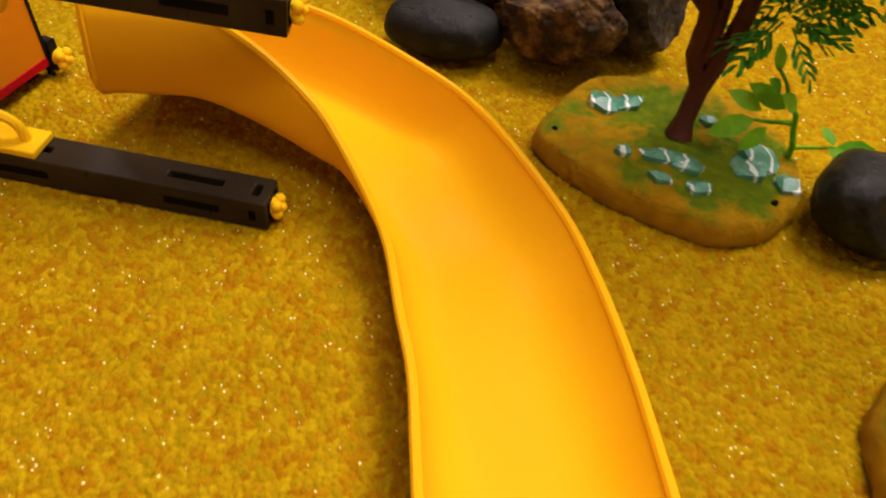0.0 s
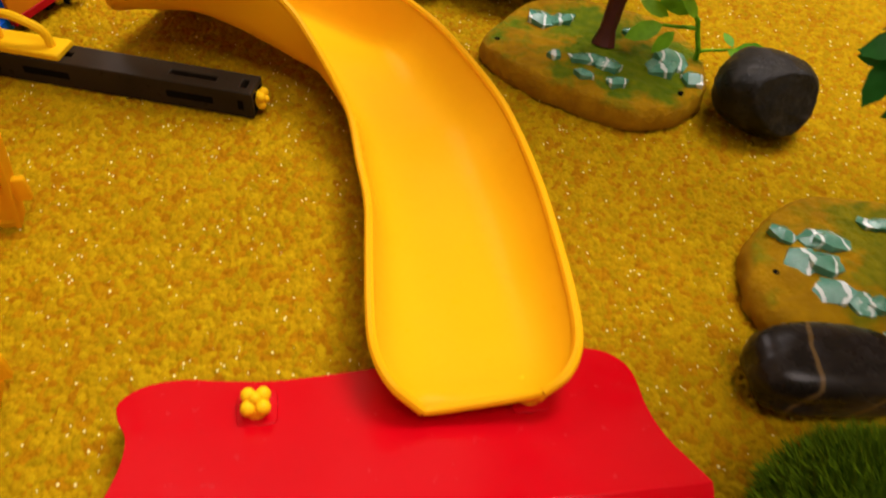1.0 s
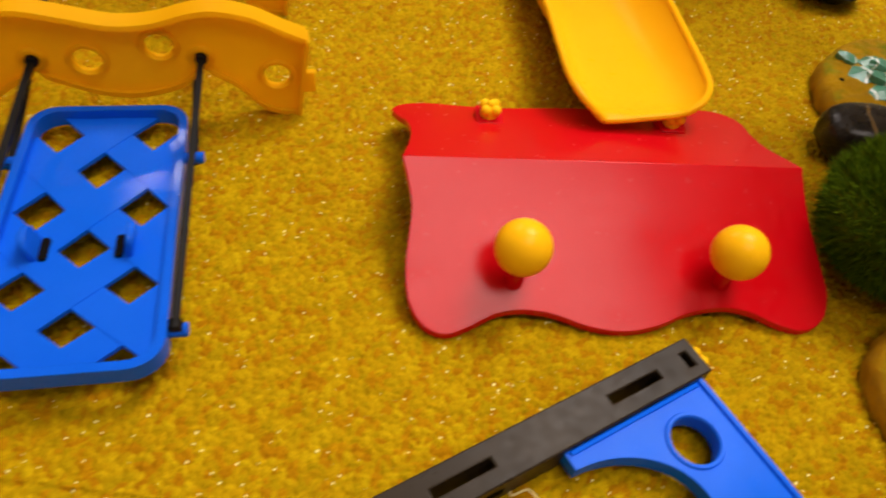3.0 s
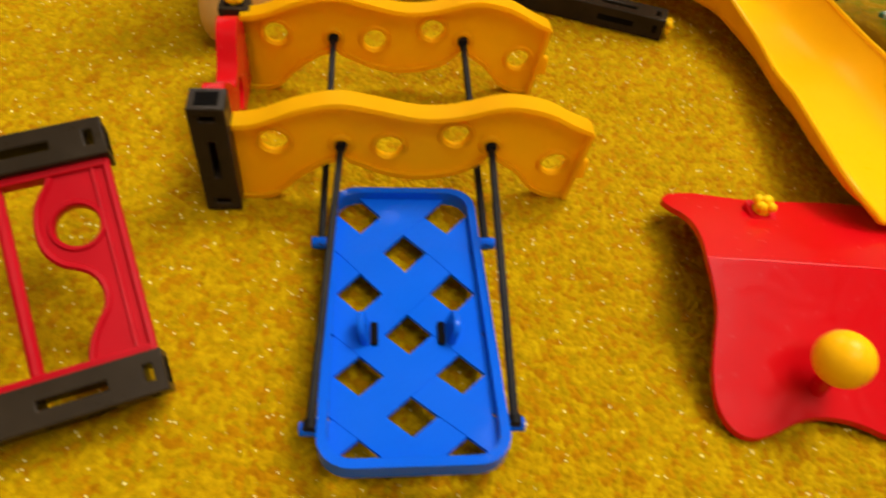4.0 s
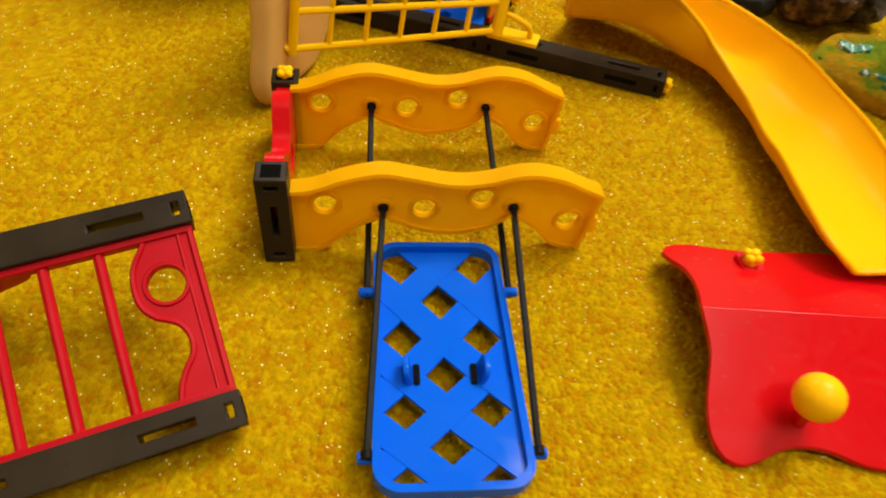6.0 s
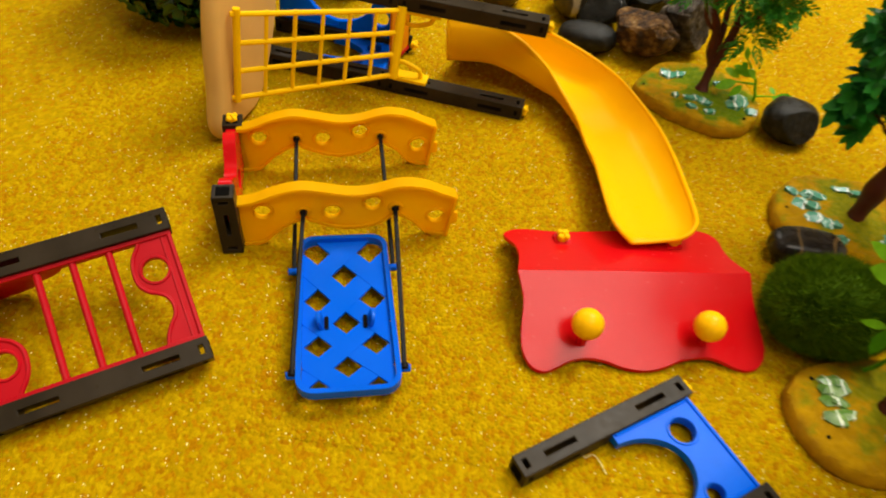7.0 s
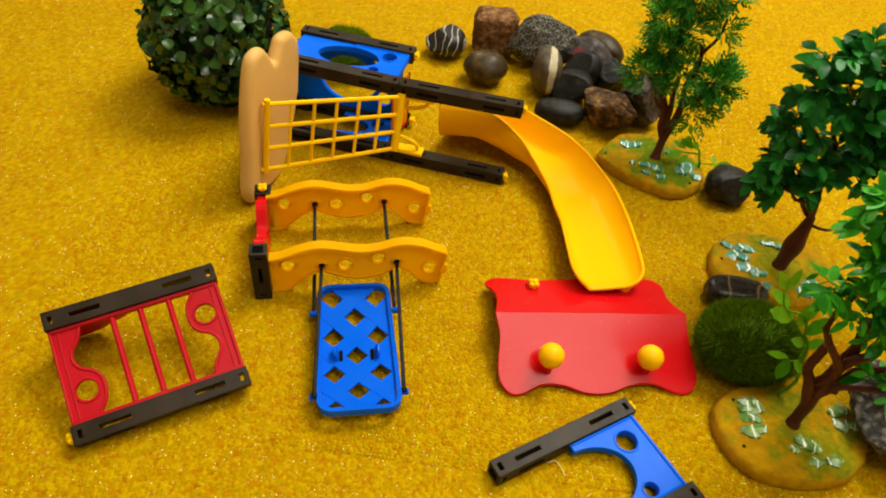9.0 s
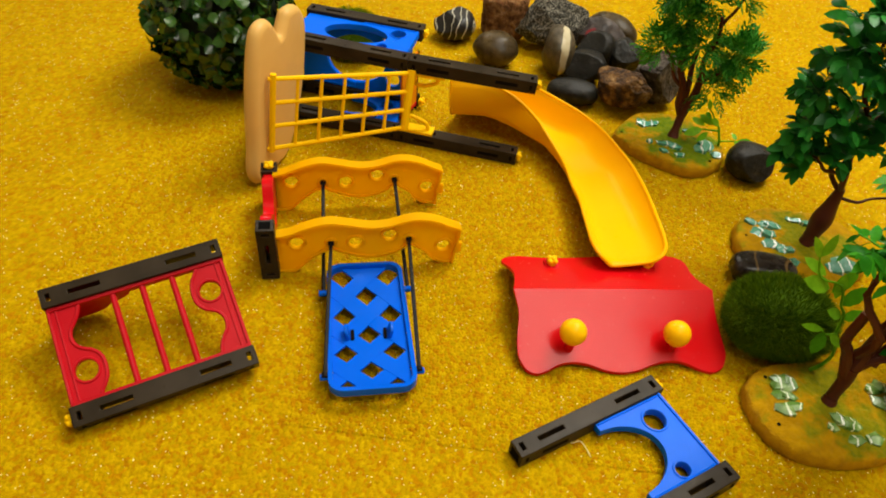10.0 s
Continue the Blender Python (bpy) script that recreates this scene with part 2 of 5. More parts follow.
def base_material(name, edge, dark, light):
    m, nt, b = mat_new(name)
    v = coords(nt)
    ground = ramp(nt, noise_fac(nt, v, 110, 6), [(0.3, (0.46, 0.23, 0.0)), (0.7, (0.70, 0.38, 0.0))])
    green = ramp(nt, noise_fac(nt, v, 190, 5), [(0.3, dark), (0.7, light)])
    sep = nt.nodes.new("ShaderNodeSeparateXYZ")
    nt.links.new(v, sep.inputs[0])
    mask = noise_fac(nt, v, 42, 5, 0.6)
    high = nt.nodes.new("ShaderNodeMath")
    high.operation = "MULTIPLY"
    rise = nt.nodes.new("ShaderNodeMapRange")
    rise.inputs["From Min"].default_value, rise.inputs["From Max"].default_value = 0.0088, 0.0105
    nt.links.new(sep.outputs["Z"], rise.inputs["Value"])
    flat = nt.nodes.new("ShaderNodeVectorMath")
    flat.operation = "MULTIPLY"
    flat.inputs[1].default_value = (0.85, 1.0, 0.0)
    nt.links.new(v, flat.inputs[0])
    far = nt.nodes.new("ShaderNodeVectorMath")
    far.operation = "LENGTH"
    nt.links.new(flat.outputs["Vector"], far.inputs[0])
    inner = nt.nodes.new("ShaderNodeMath")
    inner.operation = "MULTIPLY_ADD"
    inner.inputs[1].default_value, inner.inputs[2].default_value = -5.5, 0.17
    nt.links.new(far.outputs["Value"], inner.inputs[0])
    summed = nt.nodes.new("ShaderNodeMath")
    nt.links.new(mask, summed.inputs[0])
    nt.links.new(inner.outputs[0], summed.inputs[1])
    nt.links.new(ramp(nt, summed.outputs[0], [(edge, (0, 0, 0)), (edge + 0.12, (1, 1, 1))]), high.inputs[0])
    nt.links.new(rise.outputs["Result"], high.inputs[1])
    mixed = nt.nodes.new("ShaderNodeMix")
    mixed.data_type = "RGBA"
    nt.links.new(high.outputs[0], mixed.inputs["Factor"])
    nt.links.new(ground, mixed.inputs["A"])
    nt.links.new(green, mixed.inputs["B"])
    nt.links.new(mixed.outputs["Result"], b.inputs["Base Color"])
    b.inputs["Roughness"].default_value = 0.55
    b.inputs["Specular IOR Level"].default_value = 0.12
    bump(nt, b, noise_fac(nt, v, 320, 6, 0.7), 1.0, 0.0036)
    return m


M_BASE = base_material("painted_plaster_base", 0.45, (0.10, 0.20, 0.002), (0.25, 0.31, 0.003))
M_BASE_OCHRE = base_material("ochre_painted_plaster_base", 0.48, (0.18, 0.21, 0.002), (0.40, 0.335, 0.003))
# the near-white stop and streaks are glints on the facets, painted into the colour
M_GEM = stone_material("glossy_green_painted_stone", [(0.34, (0.035, 0.20, 0.12)), (0.50, (0.075, 0.29, 0.19)), (0.62, (0.16, 0.42, 0.31)), (0.68, (0.70, 0.82, 0.76))], 110, 0.10, 0.35, (0.74, 0.84, 0.79), 34, gloss=0.9, fine=0.93)
M_GEM_LIGHT = stone_material("glossy_pale_painted_stone", [(0.34, (0.07, 0.17, 0.02)), (0.50, (0.14, 0.28, 0.05)), (0.62, (0.28, 0.42, 0.13)), (0.68, (0.74, 0.82, 0.60))], 110, 0.10, 0.35, (0.72, 0.80, 0.56), 34, gloss=0.9, fine=0.93)


# ---- building helpers ----
def thing(name, label, category, m=None, group="", kind=""):
    ob = new(name)
    ob.empty_display_size = 0.01
    if m is not None:
        ob.matrix_world = m
    return tagged(ob, label, category, group, kind)


def finish(name, bm, material, smooth=True, sharp=35):
    me = bpy.data.meshes.new(name)
    bmesh.ops.recalc_face_normals(bm, faces=bm.faces)
    bm.to_mesh(me)
    bm.free()
    me.materials.append(material)
    if smooth:
        me.polygons.foreach_set("use_smooth", [True] * len(me.polygons))
        me.set_sharp_from_angle(angle=radians(sharp))
    return me


def part(name, bm, material, parent, label="", bevel=0.0, sharp=35, segments=2):
    """One mesh under a thing or a part."""
    ob = new(name, finish(name, bm, material, True, sharp))
    ob.parent = parent
    if bevel:
        mod = ob.modifiers.new("round", "BEVEL")
        mod.width, mod.segments, mod.limit_method, mod.angle_limit = bevel, segments, "ANGLE", radians(40)
    if label:
        ob["label"] = label
    return ob


def solo(name, bm, material, label, category, m=None, bevel=0.0, sharp=35, kind="", group=""):
    ob = new(name, finish(name, bm, material, True, sharp))
    if m is not None:
        ob.matrix_world = m
    if bevel:
        mod = ob.modifiers.new("round", "BEVEL")
        mod.width, mod.segments, mod.limit_method, mod.angle_limit = bevel, 2, "ANGLE", radians(40)
    return tagged(ob, label, category, group, kind)


def box(lo, hi, bm=None):
    bm = bm or bmesh.new()
    c = [(a + b) / 2 for a, b in zip(lo, hi)]
    s = [b - a for a, b in zip(lo, hi)]
    bmesh.ops.create_cube(bm, size=1, matrix=Matrix.Translation(c) @ Matrix.Diagonal((*s, 1)))
    return bm


def slab(outer, holes=(), z0=0.0, z1=0.01, bm=None, m=None):
    """A flat piece: an outline with holes, from z0 to z1, then turned by m."""
    bm = bm or bmesh.new()
    m = m or Matrix()
    loops = [list(outer)] + [list(h) for h in holes]
    flat = [p for lp in loops for p in lp]
    from_tess = tess([[Vector((x, y, 0)) for x, y in lp] for lp in loops])
    low = [bm.verts.new(m @ Vector((x, y, z0))) for x, y in flat]
    top = [bm.verts.new(m @ Vector((x, y, z1))) for x, y in flat]
    for a, b, c in from_tess:
        for ring in (low, top):
            try:
                bm.faces.new((ring[a], ring[b], ring[c]))
            except ValueError:
                pass
    n = 0
    for lp in loops:
        for i in range(len(lp)):
            a, b = n + i, n + (i + 1) % len(lp)
            bm.faces.new((low[a], low[b], top[b], top[a]))
        n += len(lp)
    return bm


def pierced(xs, ys, empty, z0, z1, m=None):
    """A flat piece of square cells between the cuts xs and ys, with some cells left open."""
    bm, m = bmesh.new(), m or Matrix()
    low = {(i, j): bm.verts.new(m @ Vector((x, y, z0))) for i, x in enumerate(xs) for j, y in enumerate(ys)}
    top = {(i, j): bm.verts.new(m @ Vector((x, y, z1))) for i, x in enumerate(xs) for j, y in enumerate(ys)}
    full = {(i, j) for i in range(len(xs) - 1) for j in range(len(ys) - 1)} - set(empty)
    for i, j in full:
        ring4 = ((i, j), (i + 1, j), (i + 1, j + 1), (i, j + 1))
        bm.faces.new([top[k] for k in ring4])
        bm.faces.new([low[k] for k in ring4[::-1]])
        for k, n in enumerate(((i, j - 1), (i + 1, j), (i, j + 1), (i - 1, j))):
            if n not in full:
                a, b = ring4[k], ring4[(k + 1) % 4]
                bm.faces.new((low[a], low[b], top[b], top[a]))
    bmesh.ops.delete(bm, geom=[v for v in bm.verts if not v.link_faces], context="VERTS")
    return bm


def circle(cx, cy, r, n=24, squash=1.0):
    return [(cx + r * math.cos(2 * math.pi * i / n), cy + squash * r * math.sin(2 * math.pi * i / n)) for i in range(n)]


def rect(x0, y0, x1, y1):
    return [(x0, y0), (x1, y0), (x1, y1), (x0, y1)]


def round_rect(x0, y0, x1, y1, r, n=6):
    out = []
    for cx, cy, a in ((x1 - r, y1 - r, 0), (x0 + r, y1 - r, 90), (x0 + r, y0 + r, 180), (x1 - r, y0 + r, 270)):
        out += [(cx + r * math.cos(radians(a + 90 * i / n)), cy + r * math.sin(radians(a + 90 * i / n))) for i in range(n + 1)]
    return out


def catmull(points, steps=6, closed=False):
    """A smooth line through the points, of any dimension."""
    p = [np.array(q, float) for q in points]
    n = len(p)
    out = []
    for i in range(n if closed else n - 1):
        a, b, c, d = (p[(i + k) % n] if closed else p[min(max(i + k, 0), n - 1)] for k in (-1, 0, 1, 2))
        for s in range(steps):
            t = s / steps
            out.append(0.5 * (2 * b + (c - a) * t + (2 * a - 5 * b + 4 * c - d) * t * t + (3 * b - a - 3 * c + d) * t ** 3))
    if not closed:
        out.append(p[-1])
    return out


def smooth2(points, steps=6):
    return [(float(q[0]), float(q[1])) for q in catmull(points, steps, True)]


def tube(bm, path, radii, sides=8, cap=True):
    """A round bar along a path, with a radius at each of its points."""
    rings = []
    pts = [Vector(p) for p in path]
    for i, p in enumerate(pts):
        d = (pts[min(i + 1, len(pts) - 1)] - pts[max(i - 1, 0)]).normalized()
        side = d.cross(Vector((0.13, 0.21, 0.97))).normalized()
        if side.length < 0.5:
            side = Vector((1, 0, 0))
        up = d.cross(side).normalized()
        r = radii[i] if hasattr(radii, "__len__") else radii
        rings.append([bm.verts.new(p + r * (math.cos(a) * side + math.sin(a) * up)) for a in (2 * math.pi * k / sides for k in range(sides))])
    for a, b in zip(rings, rings[1:]):
        for k in range(sides):
            bm.faces.new((a[k], a[(k + 1) % sides], b[(k + 1) % sides], b[k]))
    if cap:
        bm.faces.new(rings[0][::-1])
        bm.faces.new(rings[-1])
    return bm


def ring(bm, cx, cy, z, r, thick, n=28, sides=6):
    """A raised round rim lying in the plane z."""
    vs = []
    for i in range(n):
        a = 2 * math.pi * i / n
        vs.append([bm.verts.new((cx + (r + thick * math.cos(b)) * math.cos(a), cy + (r + thick * math.cos(b)) * math.sin(a), z + thick * math.sin(b)))
                   for b in (2 * math.pi * k / sides for k in range(sides))])
    for i in range(n):
        a, b = vs[i], vs[(i + 1) % n]
        for k in range(sides):
            bm.faces.new((a[k], a[(k + 1) % sides], b[(k + 1) % sides], b[k]))
    return bm


def axes(origin, x, y):
    """The pose with its origin there, x along the first way and y near the second."""
    x = Vector(x).normalized()
    z = x.cross(Vector(y)).normalized()
    y = z.cross(x)
    return Matrix.Translation(origin) @ Matrix((x, y, z)).transposed().to_4x4()


# ---- room ----
def carpet():
    """Looped pile: a sheet of tufts, finest where the camera passes nearest."""
    cell = 0.0024
    rng = np.random.default_rng(3)
    X0, X1, Y0, Y1 = -0.82, 0.66, -0.34, 1.02
    cw, ch = int((X1 - X0) / cell) + 4, int((Y1 - Y0) / cell) + 4
    jx, jy, jh = rng.uniform(0.0, 1.0, (ch, cw)), rng.uniform(0.0, 1.0, (ch, cw)), rng.uniform(0, 1, (ch, cw))

    def pile(gx, gy):
        # the tufts lean and wander
        sx = 0.0006 * np.sin(gy * 610 + 2.1 * np.sin(gx * 330))
        sy = 0.0006 * np.sin(gx * 570 + 1.7 * np.sin(gy * 410))
        u, w = np.maximum((gx + sx - X0) / cell + 1, 0), np.maximum((gy + sy - Y0) / cell + 1, 0)
        iu, iw = u.astype(int), w.astype(int)
        best, next_best, tuft = np.full(gx.shape, 9.0), np.full(gx.shape, 9.0), np.zeros(gx.shape)
        for dy in (-1, 0, 1):
            for dx in (-1, 0, 1):
                p, q = np.clip(iw + dy, 0, ch - 1), np.clip(iu + dx, 0, cw - 1)
                d = (u - q - jx[p, q]) ** 2 + ((w - p - jy[p, q]) * 0.92) ** 2
                m = d < best
                next_best = np.where(m, best, np.minimum(next_best, d))
                best[m], tuft[m] = d[m], jh[p, q][m]
        crest = np.sqrt(np.clip(1 - best / np.maximum(next_best, 1e-6), 0, 1))
        h = 0.0023 * (crest - 0.95) + 0.0005 * (tuft - 0.8)
        return h + 0.0002 * np.sin(gx * 41 + 1.3 * np.sin(gy * 17)) * np.sin(gy * 37), tuft

    cos, faces, tufts, count = [], [], [], 0
    inner = (-0.36, 0.30, -0.14, 0.48)
    near = (-0.15, 0.21, -0.07, 0.33)
    for (x0, x1, y0, y1), step, hole in ((near, 0.0006, None), (inner, 0.0009, near), ((X0, X1, Y0, Y1), 0.0022, inner)):
        nx, ny = int(round((x1 - x0) / step)) + 1, int(round((y1 - y0) / step)) + 1
        gx, gy = np.meshgrid(np.linspace(x0, x1, nx), np.linspace(y0, y1, ny))
        h, tuft = pile(gx, gy)
        idx = np.arange(nx * ny).reshape(ny, nx) + count
        quads = np.stack([idx[:-1, :-1], idx[:-1, 1:], idx[1:, 1:], idx[1:, :-1]], -1).reshape(-1, 4)
        if hole:
            mx, my = (gx[:-1, :-1] + step / 2).ravel(), (gy[:-1, :-1] + step / 2).ravel()
            keep = ~((mx > hole[0] + 0.002) & (mx < hole[1] - 0.002) & (my > hole[2] + 0.002) & (my < hole[3] - 0.002))
            quads = quads[keep]
            h = h - 0.0004
        cos.append(np.stack([gx.ravel(), gy.ravel(), h.ravel()], 1))
        tufts.append(tuft.ravel())
        faces += quads.tolist()
        count += nx * ny
    # the rest of the floor, under and round the tufts
    big = 2.4
    cos.append(np.array([(-big, -big, -0.0035), (big, -big, -0.0035), (big, big, -0.0035), (-big, big, -0.0035)]))
    tufts.append(np.full(4, 0.5))
    faces.append([count, count + 1, count + 2, count + 3])
    me = bpy.data.meshes.new("floor")
    me.from_pydata(np.concatenate(cos), [], faces)
    at = me.attributes.new("tuft", "FLOAT", "POINT")
    at.data.foreach_set("value", np.concatenate(tufts).astype(np.float32))
    me.polygons.foreach_set("use_smooth", [True] * len(me.polygons))
    me.materials.append(M_CARPET)
    return tagged(new("floor", me), "golden yellow looped pile carpet, glints of its threads painted in", "carpet", kind="structure")


carpet()
for name, lo, hi in (("wall_north", (-2.4, 2.4, 0), (2.4, 2.5, 2.5)), ("wall_south", (-2.4, -2.5, 0), (2.4, -2.4, 2.5)),
                     ("wall_east", (2.4, -2.5, 0), (2.5, 2.5, 2.5)), ("wall_west", (-2.5, -2.5, 0), (-2.4, 2.5, 2.5))):
    solo(name, box(lo, hi), M_WALL, "plain off-white painted room wall", "wall", kind="structure")
solo("ceiling", box((-2.5, -2.5, 2.5), (2.5, 2.5, 2.6)), M_WALL, "plain off-white painted ceiling", "ceiling", kind="structure")

# ---- toy parts shared by several things ----
LP, W, T, SPAN = 0.1165, 0.0135, 0.0125, 0.086      # a post's length, width and thickness; the outer width over two posts


def flower_mesh(bm, m):
    """A round peg head cut into four petals."""
    for sx, sy in ((1, 1), (1, -1), (-1, 1), (-1, -1)):
        bmesh.ops.create_icosphere(bm, subdivisions=2, radius=0.0021, matrix=m @ Matrix.Translation((0.0019 * sx, 0.0019 * sy, 0.0012)))
    bmesh.ops.create_icosphere(bm, subdivisions=2, radius=0.0017, matrix=m @ Matrix.Translation((0, 0, 0.0026)))
    bmesh.ops.create_cone(bm, cap_ends=True, segments=14, radius1=0.0036, radius2=0.0032, depth=0.004, matrix=m @ Matrix.Translation((0, 0, -0.001)))
    return bm


def post(parent, m, knob=0, length=LP, side_slots=True):
    """A square dark beam from the origin along x; slots through it, a yellow peg at one end (1: far, -1: near)."""
    if length > 0.08:
        xs = [0, 0.0035, 0.0062, 0.017, 0.037, length - 0.037, length - 0.017, length - 0.0062, length - 0.0035, length]
        ys = [0, W * 0.30, W * 0.39, W * 0.61, W * 0.70, W]
        empty = [(i, j) for i in (1, 7) for j in (1, 2, 3)] + [(i, 2) for i in (3, 5)]
    else:
        xs, ys = [0, 0.0035, 0.006, length * 0.34, length * 0.70, length - 0.006, length - 0.0035, length], [0, W * 0.28, W * 0.40, W * 0.60, W * 0.72, W]
        empty = [(i, j) for i in (1, 5) for j in (1, 2, 3)] + [(3, 2)]
    bm = pierced(xs, ys, empty, 0, T, m)
    body = part("post", bm, M_DARK, parent, bevel=0.0005)
    # side slots, side holes and open ends: black blocks coloured like shaded recesses
    if length > 0.08:
        for x in (0.027, length - 0.027):
            for y in (0.00012, W - 0.00012):
                bm = bmesh.new()
                bmesh.ops.create_cube(bm, size=1, matrix=m @ Matrix.Translation((x, y, T / 2)) @ Matrix.Diagonal((0.020, 0.0006, T * 0.26, 1)))
                part("slot", bm, M_SLOT_SHADE, body, "black block as the shade of a slot")
    for x in ((0.0050, length - 0.0050) if length > 0.08 else ()):
        for y in (0.00012, W - 0.00012):
            bm = bmesh.new()
            bmesh.ops.create_cube(bm, size=1, matrix=m @ Matrix.Translation((x, y, T / 2)) @ Matrix.Diagonal((0.0024, 0.0006, T * 0.36, 1)))
            part("hole", bm, M_SLOT_SHADE, body, "small black block as the shade of a hole")
    for x in (0.0, length):
        bm = bmesh.new()
        bmesh.ops.create_cube(bm, size=1, matrix=m @ Matrix.Translation((x, W / 2, T / 2)) @ Matrix.Diagonal((0.0004, W * 0.62, T * 0.62, 1)))
        part("socket", bm, M_SLOT_SHADE, body, "black plate as the shade of an open end")
    if knob:
        x = length if knob > 0 else 0.0
        turn = Matrix.Rotation(radians(90 * knob), 4, "Y")
        part("peg", flower_mesh(bmesh.new(), m @ Matrix.Translation((x + 0.001 * knob, W / 2, T / 2)) @ turn), M_YELLOW, body, "yellow four-petal peg")
    return body


def arch_outline(width):
    y0, y1, cx, cy, ax, ay = W - 0.001, width - W + 0.001, 0.060, width / 2, 0.032, width / 2 - 0.0192
    pts = [(0.003, y0), (0.0585, y0), (0.0585, cy - ay)]
    pts += [(cx - ax * math.cos(radians(a)), cy + ay * math.sin(radians(a))) for a in range(-86, 87, 6)]
    return pts + [(0.0585, cy + ay), (0.0585, y1), (0.003, y1)]


def arch_panel(parent, m, width=SPAN, holed=True, label="blue arched side plate with two round holes"):
    """The blue plate between two posts, its straight edge at x = 0."""
    f = (width - 2 * W) / (SPAN - 2 * W)
    spots = ((0.0202, W + (0.0285 - W) * f, 0.0076 * min(1, f + 0.15)), (0.028, W + (0.0645 - W) * f, 0.0050 * min(1, f + 0.15))) if holed else ()
    bm = slab(arch_outline(width), [circle(x, y, r, 28) for x, y, r in spots], 0.0035, 0.0095, m=m)
    plate = part("arch_plate", bm, M_BLUE, parent, label, bevel=0.0006)
    bm = bmesh.new()
    for x, y, r in spots:
        ring(bm, x, y, 0.0095, r + 0.0008, 0.0009)
    tube(bm, [(0.0046, W, 0.0095), (0.0046, width - W, 0.0095)], 0.0013, 6)
    tube(bm, [(0.0065, W + 0.001, 0.0095), (0.0570, W + 0.001, 0.0095)], 0.0010, 6)
    tube(bm, [(0.0065, width - W - 0.001, 0.0095), (0.0570, width - W - 0.001, 0.0095)], 0.0010, 6)
    bm.transform(m)
    part("rim", bm, M_BLUE, plate, "raised blue rims")
    return plate


# ---- blue arched gate lying flat ----
gate = thing("arch_gate", "blue plastic arch plate between two dark brown posts", "toy gate",
             Matrix.Translation((0.0934, -0.0022, 0.0)) @ Matrix.Rotation(radians(214.6), 4, "Z"))
post(gate, Matrix(), knob=-1)
post(gate, Matrix.Translation((0, SPAN - W, 0)))
arch_panel(gate, Matrix())


# ---- red barred panel, propped up on its far side ----
RP = Matrix.Translation((-0.2739, -0.0936, -0.0006)) @ Matrix.Rotation(radians(32.2), 4, "Z") @ Matrix.Rotation(radians(-2.4), 4, "Y") @ Matrix.Rotation(radians(25.8), 4, "X")
RS = 0.094      # the width over both posts
rails = thing("barred_panel", "red plastic barred panel between two dark brown posts", "toy panel", RP)
post(rails, Matrix(), knob=-1)
post(rails, Matrix.Translation((0, RS - W, 0)))


def side_plate(turned):
    hgt = RS - 2 * W
    wave = [(0.831, 0.0), (0.825, 0.06), (0.790, 0.15), (0.775, 0.2335), (0.772, 0.33), (0.783, 0.412), (0.815, 0.48), (0.851, 0.5137), (0.882, 0.555),
            (0.900, 0.616), (0.903, 0.68), (0.893, 0.743), (0.868, 0.80), (0.847, 0.859), (0.833, 0.92), (0.823, 1.0)]
    edge = [(LP * a, RS - W - hgt * b) for a, b in [tuple(q) for q in catmull(wave, 3)]]
    out = edge + [(LP - 0.0015, W), (LP - 0.0015, RS - W)]
    hole = circle(0.1014, 0.0600, 0.0070, 28)
    if turned:
        flip = lambda p: (LP - p[0], RS - p[1])
        out, edge, hole = [flip(p) for p in out], [flip(p) for p in edge], [flip(p) for p in hole]
    cx, cy = (LP - 0.1014, RS - 0.0600) if turned else (0.1014, 0.0600)
    plate = part("side_plate", slab(out, [hole], 0.0045, 0.0080), M_ROSE, rails, "red plate with a wavy edge and a round hole", bevel=0.0005)
    bm = ring(bmesh.new(), cx, cy, 0.0080, 0.0079, 0.0010)
    tube(bm, [(x, y, 0.0078) for x, y in edge], 0.0013, 6)
    s = -1 if turned else 1
    ex = 0.0022 if turned else LP - 0.0022
    tube(bm, [(ex, W, 0.0080), (ex, RS - W, 0.0080)], 0.0014, 6)
    tube(bm, [(ex - 0.0045 * s, W, 0.0080), (ex - 0.0045 * s, RS - W, 0.0080)], 0.0009, 6)
    part("rim", bm, M_ROSE, plate)
    if not turned:
        bm = bmesh.new()
        for k, ln in enumerate((0.0100, 0.0130, 0.0085)):
            box((LP * 0.92 + k * 0.0016, W + 0.006, 0.0079), (LP * 0.92 + k * 0.0016 + 0.0009, W + 0.006 + ln, 0.0082), bm)
        part("embossed_mark", bm, M_ROSE, plate, "faint raised lines")


side_plate(False)
side_plate(True)
for y in (W + 0.0012, RS - W - 0.0012):
    part("rail", box((0.002, y - 0.0014, 0.0035), (LP - 0.002, y + 0.0014, 0.0095)), M_ROSE, rails, bevel=0.0005)
for a in (0.359, 0.521, 0.689):
    part("bar", tube(bmesh.new(), [(LP * a, W, 0.0065), (LP * a, RS - W, 0.0065)], 0.0021, 10), M_ROSE, rails)
bm = slab(smooth2([(0.006, -0.0395), (0.018, -0.0400), (0.030, -0.0370), (0.036, -0.0300), (0.044, -0.0260), (0.050, -0.0200), (0.049, -0.0100), (0.054, 0.0018), (0.030, 0.0020), (0.006, 0.0018), (0.004, -0.0150)], 4), (), -0.0016, 0.0016,
          m=Matrix.Translation((0, RS - W + 0.006, 0)) @ Matrix.Rotation(radians(90), 4, "X"))
